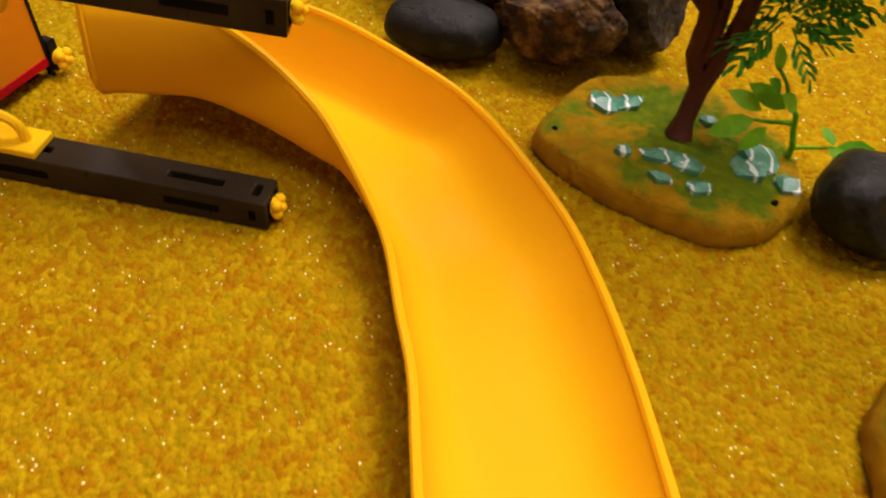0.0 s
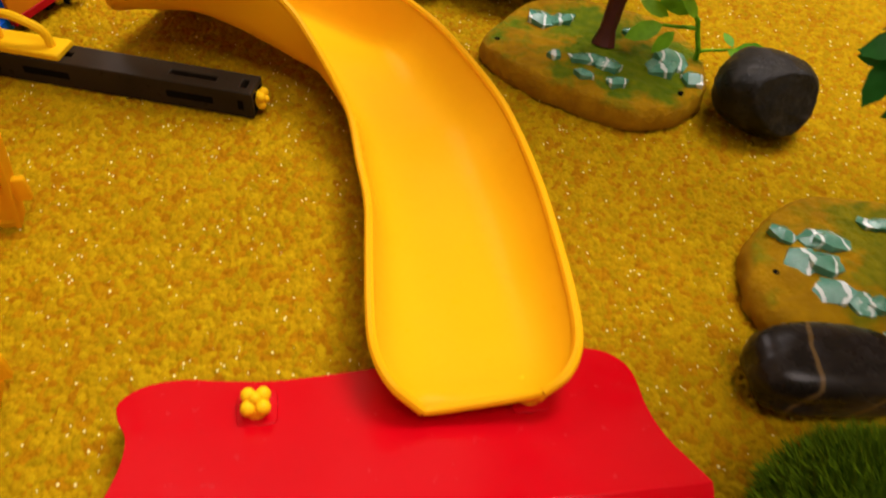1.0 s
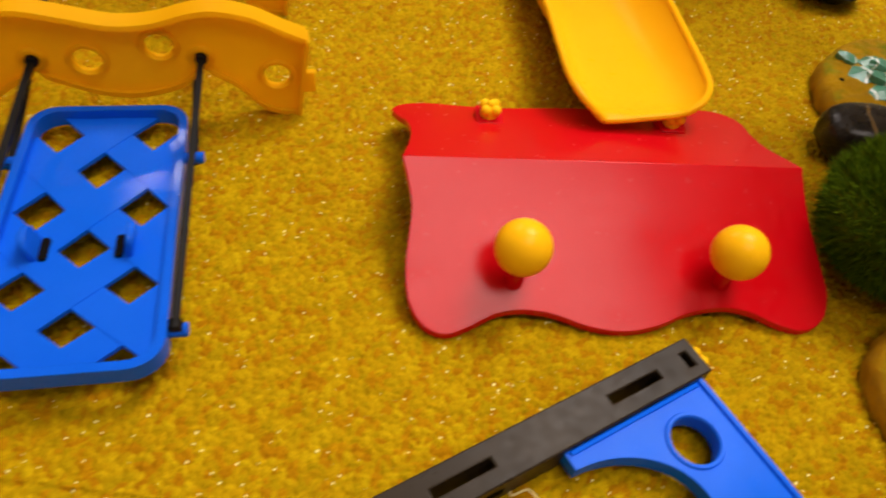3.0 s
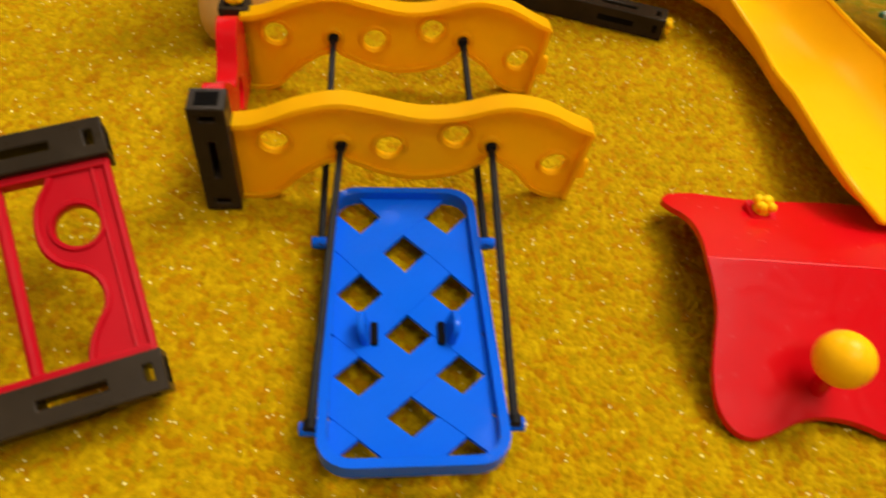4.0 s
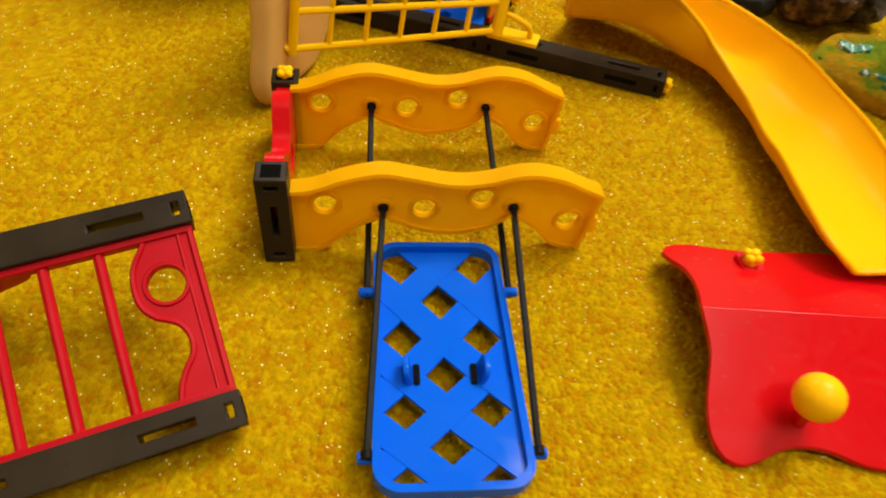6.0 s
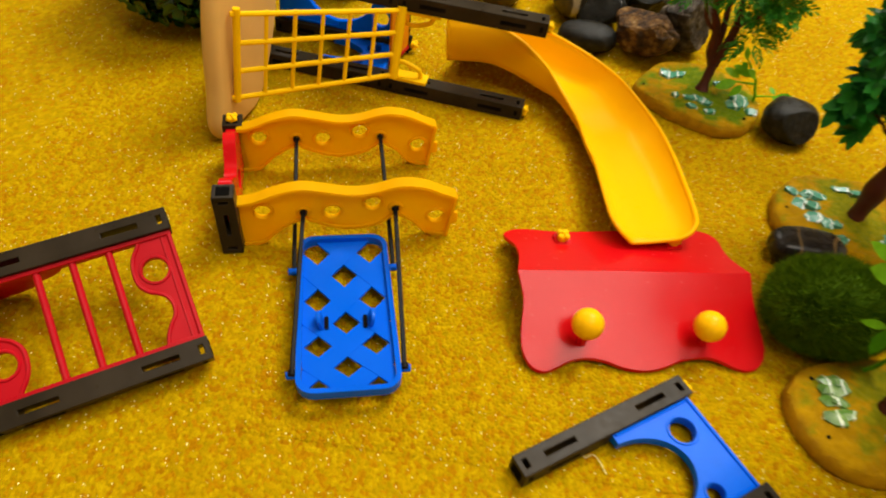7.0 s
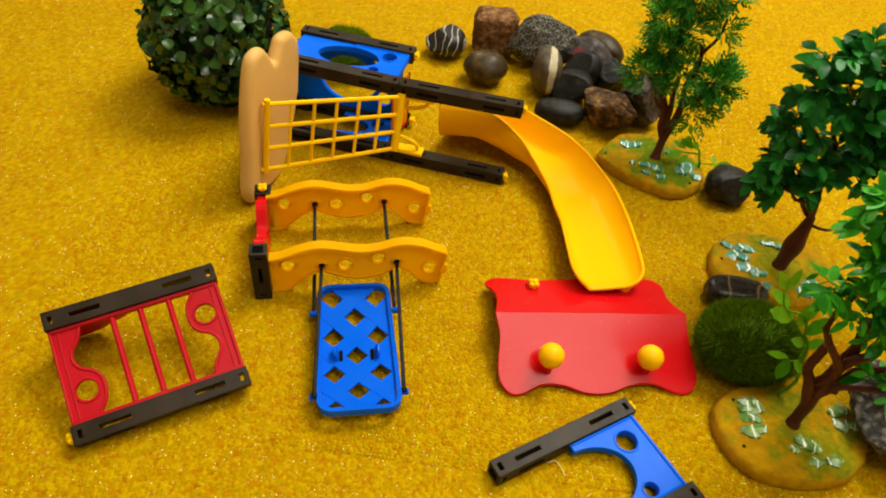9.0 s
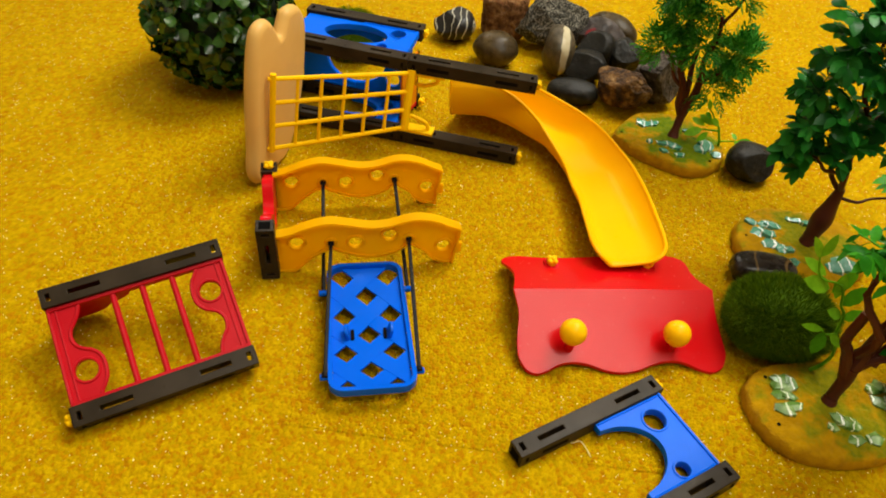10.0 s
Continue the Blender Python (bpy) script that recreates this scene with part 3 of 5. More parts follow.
part("foot", bm, M_ROSE, rails, "wavy red plate under the panel", bevel=0.0005)


# ---- lattice platform of the swing ----
LW, LL = 0.0572, 0.1205
LAT = Matrix.Translation((-0.1500, 0.0639, -0.0011)) @ Matrix.Rotation(radians(13.67), 4, "Z") @ Matrix.Rotation(radians(-2.3), 4, "X")
lattice = thing("swing_platform", "blue plastic woven lattice platform of a swing, lying on the carpet", "toy platform", LAT)
TOP = 0.0105
outer = round_rect(0, -LL, LW, 0, 0.0105, 6)
inner = round_rect(0.0030, -LL + 0.0032, LW - 0.0030, -0.0032, 0.0080, 6)
bm = slab(outer, [inner], 0.0062, TOP + 0.0022)
for v in bm.verts:
    v.co.x += (v.co.x - LW / 2) * 0.045 * (v.co.y / LL) ** 2      # a little wider towards the near end
part("border", bm, M_WEAVE, lattice, bevel=0.0012, segments=3)
IN = (0.0022, LW - 0.0022, -LL + 0.0024, -0.0024)
CX, PITCH = 0.0284, 0.01675                                                    # the middle column of openings; half the pitch of the weave
ROW_Y = [0.0060, -0.0133, -0.0326, -0.0526, -0.0708, -0.0870, -0.1022, -0.1165, -0.1300]   # rows of openings, closer towards the near end


def warp(k):
    return float(np.interp(k, range(-1, 8), ROW_Y))


def unwarp(y):
    return float(np.interp(-y, [-q for q in ROW_Y], range(-1, 8)))


def woven_strip(way, c):
    """A flat diagonal strip that passes over and under those it crosses; ends cut by the border."""
    k_lo, k_hi = unwarp(IN[3]), unwarp(IN[2])
    x_lo, x_hi = (IN[0] - CX) / PITCH, (IN[1] - CX) / PITCH
    edges = []
    for side in (-0.505, 0.505):
        # on the edge: column + way * row = c + side
        ends = sorted(way * (c + side - x) for x in (x_lo, x_hi))
        k0, k1 = max(k_lo, ends[0]), min(k_hi, ends[1])
        if k1 - k0 < 0.15:
            return
        edges.append((c + side, k0, k1))
    bm, n = bmesh.new(), 30
    rows = []
    for j in range(n + 1):
        row = []
        for total, k0, k1 in edges:
            k = k0 + (k1 - k0) * j / n
            col = total - way * k
            z = TOP - 0.0014 + 0.00025 * way * math.cos(math.pi * (col + k) / 2) * math.cos(math.pi * (col - k) / 2)
            x, y = CX + col * PITCH, warp(k)
            row += [bm.verts.new((x, y, z)), bm.verts.new((x, y, z - 0.0016))]
        rows.append(row)
    for r0, r1 in zip(rows, rows[1:]):
        for i, j in ((0, 2), (2, 3), (3, 1), (1, 0)):
            bm.faces.new((r0[i], r0[j], r1[j], r1[i]))
    bm.faces.new([rows[0][i] for i in (0, 2, 3, 1)])
    bm.faces.new([rows[-1][i] for i in (1, 3, 2, 0)])
    part("strip", bm, M_WEAVE, lattice, sharp=50)


for way in (-1, 1):
    for c in range(-10, 11, 2):
        woven_strip(way, c)
for x, s in ((0.0135, 1), (0.0430, -1)):
    # a bent tongue over a slot
    bm = slab([(-0.0052, -0.0012), (0.0052, -0.0012), (0.0052, 0.0052), (0.0040, 0.0070), (0.0020, 0.0078), (-0.0020, 0.0078), (-0.0040, 0.0070), (-0.0052, 0.0052)], (), -0.0012, 0.0012,
              m=Matrix.Translation((x, -0.0700, TOP - 0.0008)) @ Matrix.Rotation(radians(90), 4, "Z") @ Matrix.Rotation(radians(90 - 12 * s), 4, "X"))
    grip = part("grip", bm, M_WEAVE, lattice, bevel=0.0007)
    # no opening here: a black plate gives the slot its shade
    part("slot", slab(round_rect(x + s * 0.0032 - 0.0013, -0.0752, x + s * 0.0032 + 0.0013, -0.0660, 0.0008, 3), (), TOP - 0.0016, TOP - 0.0002), M_SLOT_SHADE, grip, "black plate as the shade of a slot beside the tongue")
for x, s in ((0.0, -1), (LW, 1)):
    for y in (-0.0275, -0.1055):
        bm = bmesh.new()
        bmesh.ops.create_cone(bm, cap_ends=True, segments=16, radius1=0.0023, radius2=0.0023, depth=0.0075,
                              matrix=Matrix.Translation((x + s * 0.0028, y, 0.0090)) @ Matrix.Rotation(radians(90), 4, "Y"))
        part("peg", bm, M_WEAVE, lattice, bevel=0.0005)


# ---- two wavy boards on a red and brown end frame, with the rods of the swing ----
def board_edges():
    up = [(0, 0.0380), (0.07, 0.0396), (0.17, 0.0456), (0.28, 0.0490), (0.38, 0.0466), (0.50, 0.0428), (0.60, 0.0434), (0.70, 0.0475), (0.77, 0.0485), (0.86, 0.0457), (0.94, 0.0400), (1.0, 0.0362)]
    down = [(0.965, 0.0), (0.92, 0.0006), (0.86, 0.0050), (0.80, 0.0150), (0.742, 0.0210), (0.714, 0.0245), (0.696, 0.0212), (0.64, 0.0150), (0.53, 0.0113), (0.43, 0.0130), (0.35, 0.0178),
            (0.306, 0.0210), (0.288, 0.0250), (0.270, 0.0212), (0.235, 0.0190), (0.17, 0.0125), (0.10, 0.0022), (0.05, 0.0), (0.0, 0.0)]
    return catmull(up, 4), catmull(down, 4)


BL = 0.1400


def wavy_board(m):
    board = thing("wavy_board", "orange-yellow plastic wavy board with four round holes, standing on its edge", "toy board", m, group="wavy boards of the swing")
    up, down = board_edges()
    out = [(BL * a, b) for a, b in up] + [(BL * a, b) for a, b in down]
    spots = ((0.105, 0.0300), (0.422, 0.0275), (0.610, 0.0335), (0.913, 0.0190))
    holes = [circle(BL * a, b, 0.0052, 24) for a, b in spots] + [circle(BL * 0.288, 0.0285, 0.0025, 14), circle(BL * 0.714, 0.0285, 0.0025, 14)]
    stand = Matrix.Rotation(radians(90), 4, "X")
    bm = slab(out, holes, -0.0009, 0.0009, m=stand)
    body = part("web", bm, M_BOARD, board)
    bm = bmesh.new()
    for a, b in spots:
        ring(bm, BL * a, b, 0.0015, 0.0064, 0.0012)
    for a in (0.288, 0.714):
        ring(bm, BL * a, 0.0285, 0.0018, 0.0038, 0.0014, 18)
    bm.transform(stand)
    part("hole_rim", bm, M_BOARD, body, "raised rims round the holes")
    # broad flange along the top and a narrow one along the foot
    bm = bmesh.new()
    for line, half in ((up, 0.0042), (down, 0.0026)):
        sec = []
        for a, b in line:
            sec.append([bm.verts.new((BL * a, y, b + dz)) for y, dz in ((-half, -0.0010), (half, -0.0010), (half, 0.0013), (-half, 0.0013))])
        for s0, s1 in zip(sec, sec[1:]):
            for k in range(4):
                bm.faces.new((s0[k], s0[(k + 1) % 4], s1[(k + 1) % 4], s1[k]))
        bm.faces.new(sec[0][::-1])
        bm.faces.new(sec[-1])
    part("flange", bm, M_BOARD, body, sharp=50)
    part("end_flange", slab([(BL - 0.0008, 0.0362), (BL * 0.965 - 0.0004, 0.0), (BL * 0.965 + 0.0014, 0.0), (BL + 0.0010, 0.0362)], (), -0.0042, 0.0042, m=stand), M_BOARD, body)
    part("tab", box((BL * 0.975, -0.0014, 0.010), (BL * 0.975 + 0.0065, 0.0014, 0.020)), M_BOARD, board, bevel=0.0006)
    return board


A15 = radians(14.6)
B2, B1 = Vector((-0.1871, 0.0630, 0.0)), Vector((-0.2092, 0.1326, 0.0))
wavy_board(Matrix.Translation(B2) @ Matrix.Rotation(A15, 4, "Z"))
wavy_board(Matrix.Translation(B1) @ Matrix.Rotation(A15, 4, "Z"))

fr = thing("end_frame", "two short dark brown posts joined by a wavy red plate", "toy frame",
           Matrix.Translation((-0.1930, 0.0582, 0.0)) @ Matrix.Rotation(A15, 4, "Z"))
upright = Matrix(((0, 1, 0, 0), (0, 0, 1, 0), (1, 0, 0, 0), (0, 0, 0, 1))) @ Matrix.Translation((0, -W / 2, -T / 2))
post(fr, upright, length=0.0510)
FAR = Matrix.Translation((0.0003, 0.0820, 0.0))
post(fr, FAR @ upright, knob=1, length=0.0405)
rise = [(0.006, 0.041), (0.014, 0.046), (0.024, 0.040), (0.034, 0.031), (0.044, 0.033), (0.054, 0.044), (0.063, 0.045), (0.070, 0.037), (0.078, 0.038)]
top = [tuple(q) for q in catmull(rise, 5)]
turn = Matrix((( 0, 0, 1, 0), (1, 0, 0, 0), (0, 1, 0, 0), (0, 0, 0, 1)))
part("wave_plate", slab(top + [(0.078, 0.004), (0.006, 0.004)], [circle(0.045, 0.019, 0.007, 20)], -0.0042, 0.0042, m=turn), M_RED, fr, "glossy red wavy plate", bevel=0.0008)


def rod(a, b):
    a, b = Vector(a), Vector(b)
    d = (b - a).normalized()
    r = thing("swing_rod", "thin black plastic swing rod hooked into a board", "toy rod", Matrix.Translation(b), group="swing rods")
    a = a - b
    bm = bmesh.new()
    m = axes((0, 0, 0), a, (0.3, 1, 0))
    ln = a.length
    box((0.0, -0.0013, -0.0011), (ln, 0.0013, 0.0011), bm)
    bm.transform(m)
    part("bar", bm, M_BLACK, r, bevel=0.0004)
    for x in (0.0, ln):
        bm = bmesh.new()
        bmesh.ops.create_cone(bm, cap_ends=True, segments=14, radius1=0.0023, radius2=0.0023, depth=0.0036, matrix=Matrix.Rotation(radians(90), 4, "X"))
        bm.transform(m @ Matrix.Translation((x, 0, 0)) @ Matrix.Rotation(radians(90), 4, "Z"))
        part("eye", bm, M_BLACK, r, bevel=0.0005)


def on_board(base, ang, a, z=0.0285):
    return base + Matrix.Rotation(ang, 3, "Z") @ Vector((BL * a, -0.0022, z))


ways = [LAT @ Vector((x, y, 0.0085)) for x, y in ((-0.0030, -0.0275), (LW + 0.0030, -0.0275), (-0.0030, -0.1055), (LW + 0.0030, -0.1055))]
rod(on_board(B1, A15, 0.288), ways[0])
rod(on_board(B1, A15, 0.714), ways[1])
rod(on_board(B2, A15, 0.288), ways[2] + Vector((0, 0, 0.003)))
rod(on_board(B2, A15, 0.714), ways[3] + Vector((0, 0, 0.003)))


# ---- red folded roof ----
ROOF = Matrix.Translation((-0.0072, 0.0450, 0.0)) @ Matrix.Rotation(radians(10.2), 4, "Z")
RX = 0.1530 / 0.1500
roof = thing("folded_roof", "glossy red plastic folded roof with scalloped edges, lying on the carpet", "toy roof", ROOF)
front = [(0, 0), (0.0018, -0.008), (0.0028, -0.0165), (0.0014, -0.026), (0.0002, -0.0352), (0.0010, -0.0450), (0.0056, -0.0525), (0.0128, -0.0552), (0.0210, -0.0530), (0.0300, -0.0492), (0.0393, -0.0482),
         (0.0500, -0.0498), (0.0620, -0.0540), (0.0743, -0.0556), (0.0860, -0.0540), (0.0980, -0.0500), (0.1100, -0.0485), (0.1200, -0.0500), (0.1300, -0.0545), (0.1390, -0.0566), (0.1470, -0.0535), (0.1512, -0.0450),
         (0.1505, -0.0350), (0.1490, -0.0191), (0.1492, -0.008), (0.1500, 0)]
back = [(0.1500, 0), (0.1480, 0.006), (0.1448, 0.016), (0.1443, 0.027), (0.1458, 0.038), (0.1450, 0.0455), (0.1400, 0.0515), (0.1310, 0.0540), (0.1200, 0.0525), (0.1100, 0.0508), (0.0950, 0.0508), (0.0750, 0.0525), (0.0550, 0.0510),
        (0.0400, 0.0506), (0.0260, 0.0525), (0.0150, 0.0545), (0.0050, 0.0528), (-0.0005, 0.0470), (0.0008, 0.0400), (0.0042, 0.0330), (0.0050, 0.0230), (0.0030, 0.0110), (0, 0)]


def roof_half(line, slope):
    """A bent half: from the fold it falls with that slope."""
    pts = [(q[0] * RX, q[1]) for q in catmull(line, 3)]
    bm = slab(pts, (), -0.0030, 0.0)
    for v in bm.verts:
        v.co.z += 0.0315 - slope * abs(v.co.y) - 0.026 * max(0.0, v.co.x) * (1 - abs(v.co.y) / 0.056)
        v.co.z += 0.010 * max(0.0, abs(v.co.y) - 0.040) * 4 * (1 if slope > 0.45 else 0)
    return bm


bm, other = roof_half(front, 0.53), roof_half(back, 0.40)
spare = bpy.data.meshes.new("spare")
other.to_mesh(spare)
other.free()
bm.from_mesh(spare)
bpy.data.meshes.remove(spare)
seam = [f for f in bm.faces if all(abs(v.co.y) < 1e-5 for v in f.verts)]
bmesh.ops.delete(bm, geom=seam, context="FACES_ONLY")
bmesh.ops.remove_doubles(bm, verts=bm.verts, dist=0.00005)
part("folded_sheet", bm, M_RED, roof, bevel=0.0009)
for x, y in ((0.0379, 0.0386), (0.1135, 0.0340)):
    z = 0.0315 - 0.40 * y - 0.026 * x * 0.3
    part("socket", slab(round_rect(x - 0.0054, y - 0.0055, x + 0.0054, y + 0.0055, 0.0018, 3), (), 0.001, z + 0.0022), M_RED, roof, bevel=0.0007)
    part("flower_peg", flower_mesh(bmesh.new(), Matrix.Translation((x, y, z + 0.0042)) @ Matrix.Diagonal((1.05, 1.05, 1.1, 1))), M_YELLOW, roof, "yellow flower-shaped peg")
for x in (0.012, 0.075, 0.139):
    part("foot", box((x - 0.004, -0.046, 0.0003), (x + 0.004, -0.042, 0.0045)), M_RED, roof)
for px_, py_ in ((0.0364, 0.0134), (0.1113, 0.0262)):
    q = ROOF.inverted() @ Vector((px_, py_, 0))
    z = 0.0315 + 0.53 * q.y - 0.012 * max(0, q.x) * 0.4
    lift = (0.0286 if px_ < 0.08 else 0.0260) - 0.0101
    bm = bmesh.new()
    bmesh.ops.create_cone(bm, cap_ends=True, segments=20, radius1=0.0034, radius2=0.0030, depth=lift - z + 0.0058, matrix=Matrix.Translation((q.x, q.y, (lift + z - 0.0030) / 2)))
    part("socket", bm, M_RED, roof, bevel=0.0007)
    bm = bmesh.new()
    bmesh.ops.create_uvsphere(bm, u_segments=40, v_segments=24, radius=0.0096, matrix=Matrix.Translation((px_, py_, lift + 0.0099)))
    bm.transform(Matrix.Translation((-px_, -py_, 0)))
    solo("yellow_ball", bm, M_BALL, "smooth yellow plastic ball set on the red roof", "ball", Matrix.Translation((px_, py_, 0)), group="balls on the roof")


# ---- slide ----
LR = [(-0.0775, 0.2825, 0.0545), (-0.0550, 0.2815, 0.0560), (-0.0360, 0.2780, 0.0550), (-0.0152, 0.2685, 0.0500), (0.0041, 0.2575, 0.0400), (0.0149, 0.2477, 0.0320), (0.0266, 0.2304, 0.0255),
      (0.0352, 0.2120, 0.0225), (0.0412, 0.1874, 0.0215), (0.0463, 0.1655, 0.0240), (0.0490, 0.1410, 0.0270), (0.0516, 0.1170, 0.0300), (0.0542, 0.1025, 0.0310), (0.0597, 0.0932, 0.0290), (0.0686, 0.0889, 0.0235)]
RR = [(-0.0700, 0.3350, 0.0280), (-0.0450, 0.3350, 0.0300), (-0.0170, 0.3240, 0.0350), (0.0085, 0.3100, 0.0370), (0.0425, 0.2916, 0.0320), (0.0580, 0.2810, 0.0290), (0.0720, 0.2610, 0.0290),
      (0.0915, 0.2318, 0.0240), (0.0995, 0.2040, 0.0260), (0.1060, 0.1760, 0.0260), (0.1096, 0.1490, 0.0275), (0.1115, 0.1250, 0.0300), (0.1110, 0.1085, 0.0320), (0.1070, 0.0988, 0.0310), (0.1008, 0.0944, 0.0282)]
DEPTH = [0.033, 0.033, 0.031, 0.029, 0.025, 0.020, 0.0180, 0.0170, 0.0165, 0.0165, 0.0160, 0.0140, 0.0115, 0.0060, 0.0008]
ROLL = [0.50, 0.47, 0.42, 0.34, 0.28, 0.24, 0.22, 0.22, 0.20, 0.18, 0.14, 0.08, 0.02, 0, 0]
ls, rs = catmull(LR, 6), catmull(RR, 6)
ds = catmull([(a, b) for a, b in zip(DEPTH, ROLL)], 6)
slide = thing("slide", "long curved orange-yellow plastic slide with its foot on a red roof", "toy slide")
bm = bmesh.new()
rows = []
NV = 22
for step, (l, r, (dep, rol)) in enumerate(zip(ls, rs, ds)):
    l, r = Vector(l), Vector(r)
    across = Vector((r.x - l.x, r.y - l.y, 0)).normalized()
    down = -across * rol - Vector((0, 0, 1)) * math.sqrt(1 - rol * rol)
    line = []
    for k in range(NV + 1):
        v = k / NV
        e = abs(2 * v - 1)
        s = 0.5 + 0.5 * math.copysign(1 - (1 - e) ** 1.6, 2 * v - 1)      # points crowd towards the walls
        fall = (1 - abs(2 * s - 1) ** (4.4 + 60 * max(0.0, dep - 0.017) / 0.11))
        line.append(bm.verts.new(l.lerp(r, s) + down * dep * fall + Vector((0.15, -0.02, 0)) * dep * fall * max(0.0, 1 - step / 7)))      # the upper end is cut aslant
    rows.append(line)
ends, foot_row = [v.co.copy() for v in rows[0]], [v.co.copy() for v in rows[-1]]
for a, b in zip(rows, rows[1:]):
    for k in range(NV):
        bm.faces.new((a[k], a[k + 1], b[k + 1], b[k]))
chute = part("chute", bm, M_SLIDE, slide, sharp=60)
mod = chute.modifiers.new("wall", "SOLIDIFY")
mod.thickness, mod.offset = 0.0020, 0.0
bm = bmesh.new()
tube(bm, ls, 0.0016, 8)
tube(bm, rs, 0.0016, 8)
tube(bm, foot_row, 0.0014, 8)
part("rim", bm, M_SLIDE, slide, "rounded rim of the slide")
part("lip", tube(bmesh.new(), ends[:12], 0.0017, 6), M_SLIDE, slide, "thick lip at the upper end")


# ---- climbing tower lying on its side ----
tower = thing("climbing_tower", "fallen toy tower of dark brown posts and blue arch plates", "toy tower", Matrix.Translation((-0.0040, 0.2323, 0.0)))
HOME = tower.matrix_world.inverted()


def lying(a, b, y=(0, -1, 0)):
    """The pose of a post whose middle line runs from a to b, seen from the tower."""
    a, b = HOME @ Vector(a), HOME @ Vector(b)
    m = axes(a, b - a, y)
    return m @ Matrix.Translation((0, -W / 2, -T / 2))


# middle lines of the posts, from the slide's side to the climbing wall's
FRONT_LOW = ((-0.0075, 0.2393, 0.0063), (-0.1227, 0.2545, 0.0063), (-0.2380, 0.2696, 0.0063))
FRONT_HIGH = ((0.0005, 0.2572, 0.0733), (-0.1155, 0.2590, 0.0800), (-0.2315, 0.2755, 0.0812))
BACK_LOW = ((-0.1185, 0.3068, 0.0063), (-0.2340, 0.3220, 0.0063))
BACK_HIGH = ((-0.1095, 0.3180, 0.0790), (-0.2248, 0.3340, 0.0790))
post(tower, lying(*FRONT_LOW[:2]), -1)
post(tower, lying(*FRONT_LOW[1:]))
post(tower, lying(*FRONT_HIGH[:2]), -1)
post(tower, lying(*FRONT_HIGH[1:]))
post(tower, lying(*BACK_LOW), -1)
post(tower, lying(*BACK_HIGH), -1)


def between(a, b, flip=False):
    """An arch plate between post a, which holds its first side, and post b."""
    p, q = HOME @ Vector(a[0]), HOME @ Vector(a[1])
    if flip:
        p, q = q, p
    x = (q - p).normalized()
    y = HOME @ Vector(b[0]) - HOME @ Vector(a[0])
    y -= x * y.dot(x)
    m = axes(p, x, y)
    arch_panel(tower, m @ Matrix.Translation((0, -W / 2, -T / 2)), y.length + W, not flip, "blue arched side plate with two round holes" if not flip else "plain blue arched side plate")


between(BACK_HIGH, FRONT_HIGH[1:])
between(BACK_LOW, FRONT_LOW[1:])
between(BACK_HIGH, FRONT_HIGH[1:], True)
between(BACK_LOW, BACK_HIGH)
between(BACK_LOW, BACK_HIGH, True)
for line, s in ((FRONT_LOW, 1), (FRONT_HIGH, -1)):
    m = lying(*line[:2]) @ Matrix.Translation((0, W / 2, T / 2 + s * T / 2))
    seat = box((LP - 0.0345, -W / 2 + 0.0005, min(0, s * 0.003)), (LP - 0.002, W / 2 - 0.0005, max(0, s * 0.003)))
    seat.transform(m)
    hold = part("grip_plate", seat, M_YELLOW, tower, "yellow plastic grip plate", bevel=0.0006)
    path = catmull([(LP - 0.006, 0, s * 0.002), (LP - 0.007, 0, s * 0.0125), (LP - 0.013, 0, s * 0.0150), (LP - 0.022, 0, s * 0.0125), (LP - 0.0275, 0, s * 0.009), (LP - 0.029, 0, s * 0.002)], 5)
    bm = tube(bmesh.new(), path, 0.0019, 8)
    bm.transform(m)
    part("handle", bm, M_YELLOW, hold)
# a thin orange wall on edge behind the net
SIDE = tower.matrix_world.inverted() @ axes((-0.1135, 0.3065, 0.0), (-0.0089, -0.0260, 0), (0, 0, 1))
wall = part("end_wall", slab(rect(0.0, 0.0095, 0.032, 0.066), (), -0.0010, 0.0010, m=SIDE), M_ORANGE, tower, "orange plastic end wall")
part("sill", slab(rect(0.0, 0.0060, 0.032, 0.0095), (), -0.0016, 0.0016, m=SIDE), M_ROSE, wall, "red plastic sill", bevel=0.0004)
part("edge_strip", slab(rect(-0.0014, 0.0004, 0.0, 0.066), (), -0.0014, 0.0014, m=SIDE), M_BLACK, wall, "black edge")
part("clip", slab(round_rect(-0.0060, 0.002, -0.0014, 0.016, 0.0012, 3), (), -0.0022, 0.0022, m=SIDE), M_BLACK, wall, "black clip", bevel=0.0005)
part("peg", flower_mesh(bmesh.new(), SIDE @ Matrix.Translation((-0.0050, 0.0075, -0.004)) @ Matrix.Rotation(radians(180), 4, "X")), M_YELLOW, wall, "yellow four-petal peg")


# ---- yellow climbing net ----
NA = Vector((-0.2226, 0.1754, 0.0))
net = thing("climbing_net", "yellow plastic climbing net in a frame beside the tower", "toy net", Matrix.Translation(NA))
CORNER = ((Vector((0, 0, 0.0286)), Vector((0.0050, 0.0102, 0.0958))), (Vector((0.1075, 0.0598, 0.0251)), Vector((0.1103, 0.0771, 0.0752))))


def net_point(u, v):
    """A place in the net: u runs along it, v up it."""
    low, high = CORNER[0][0].lerp(CORNER[1][0], u), CORNER[0][1].lerp(CORNER[1][1], u)
    return low.lerp(high, v)


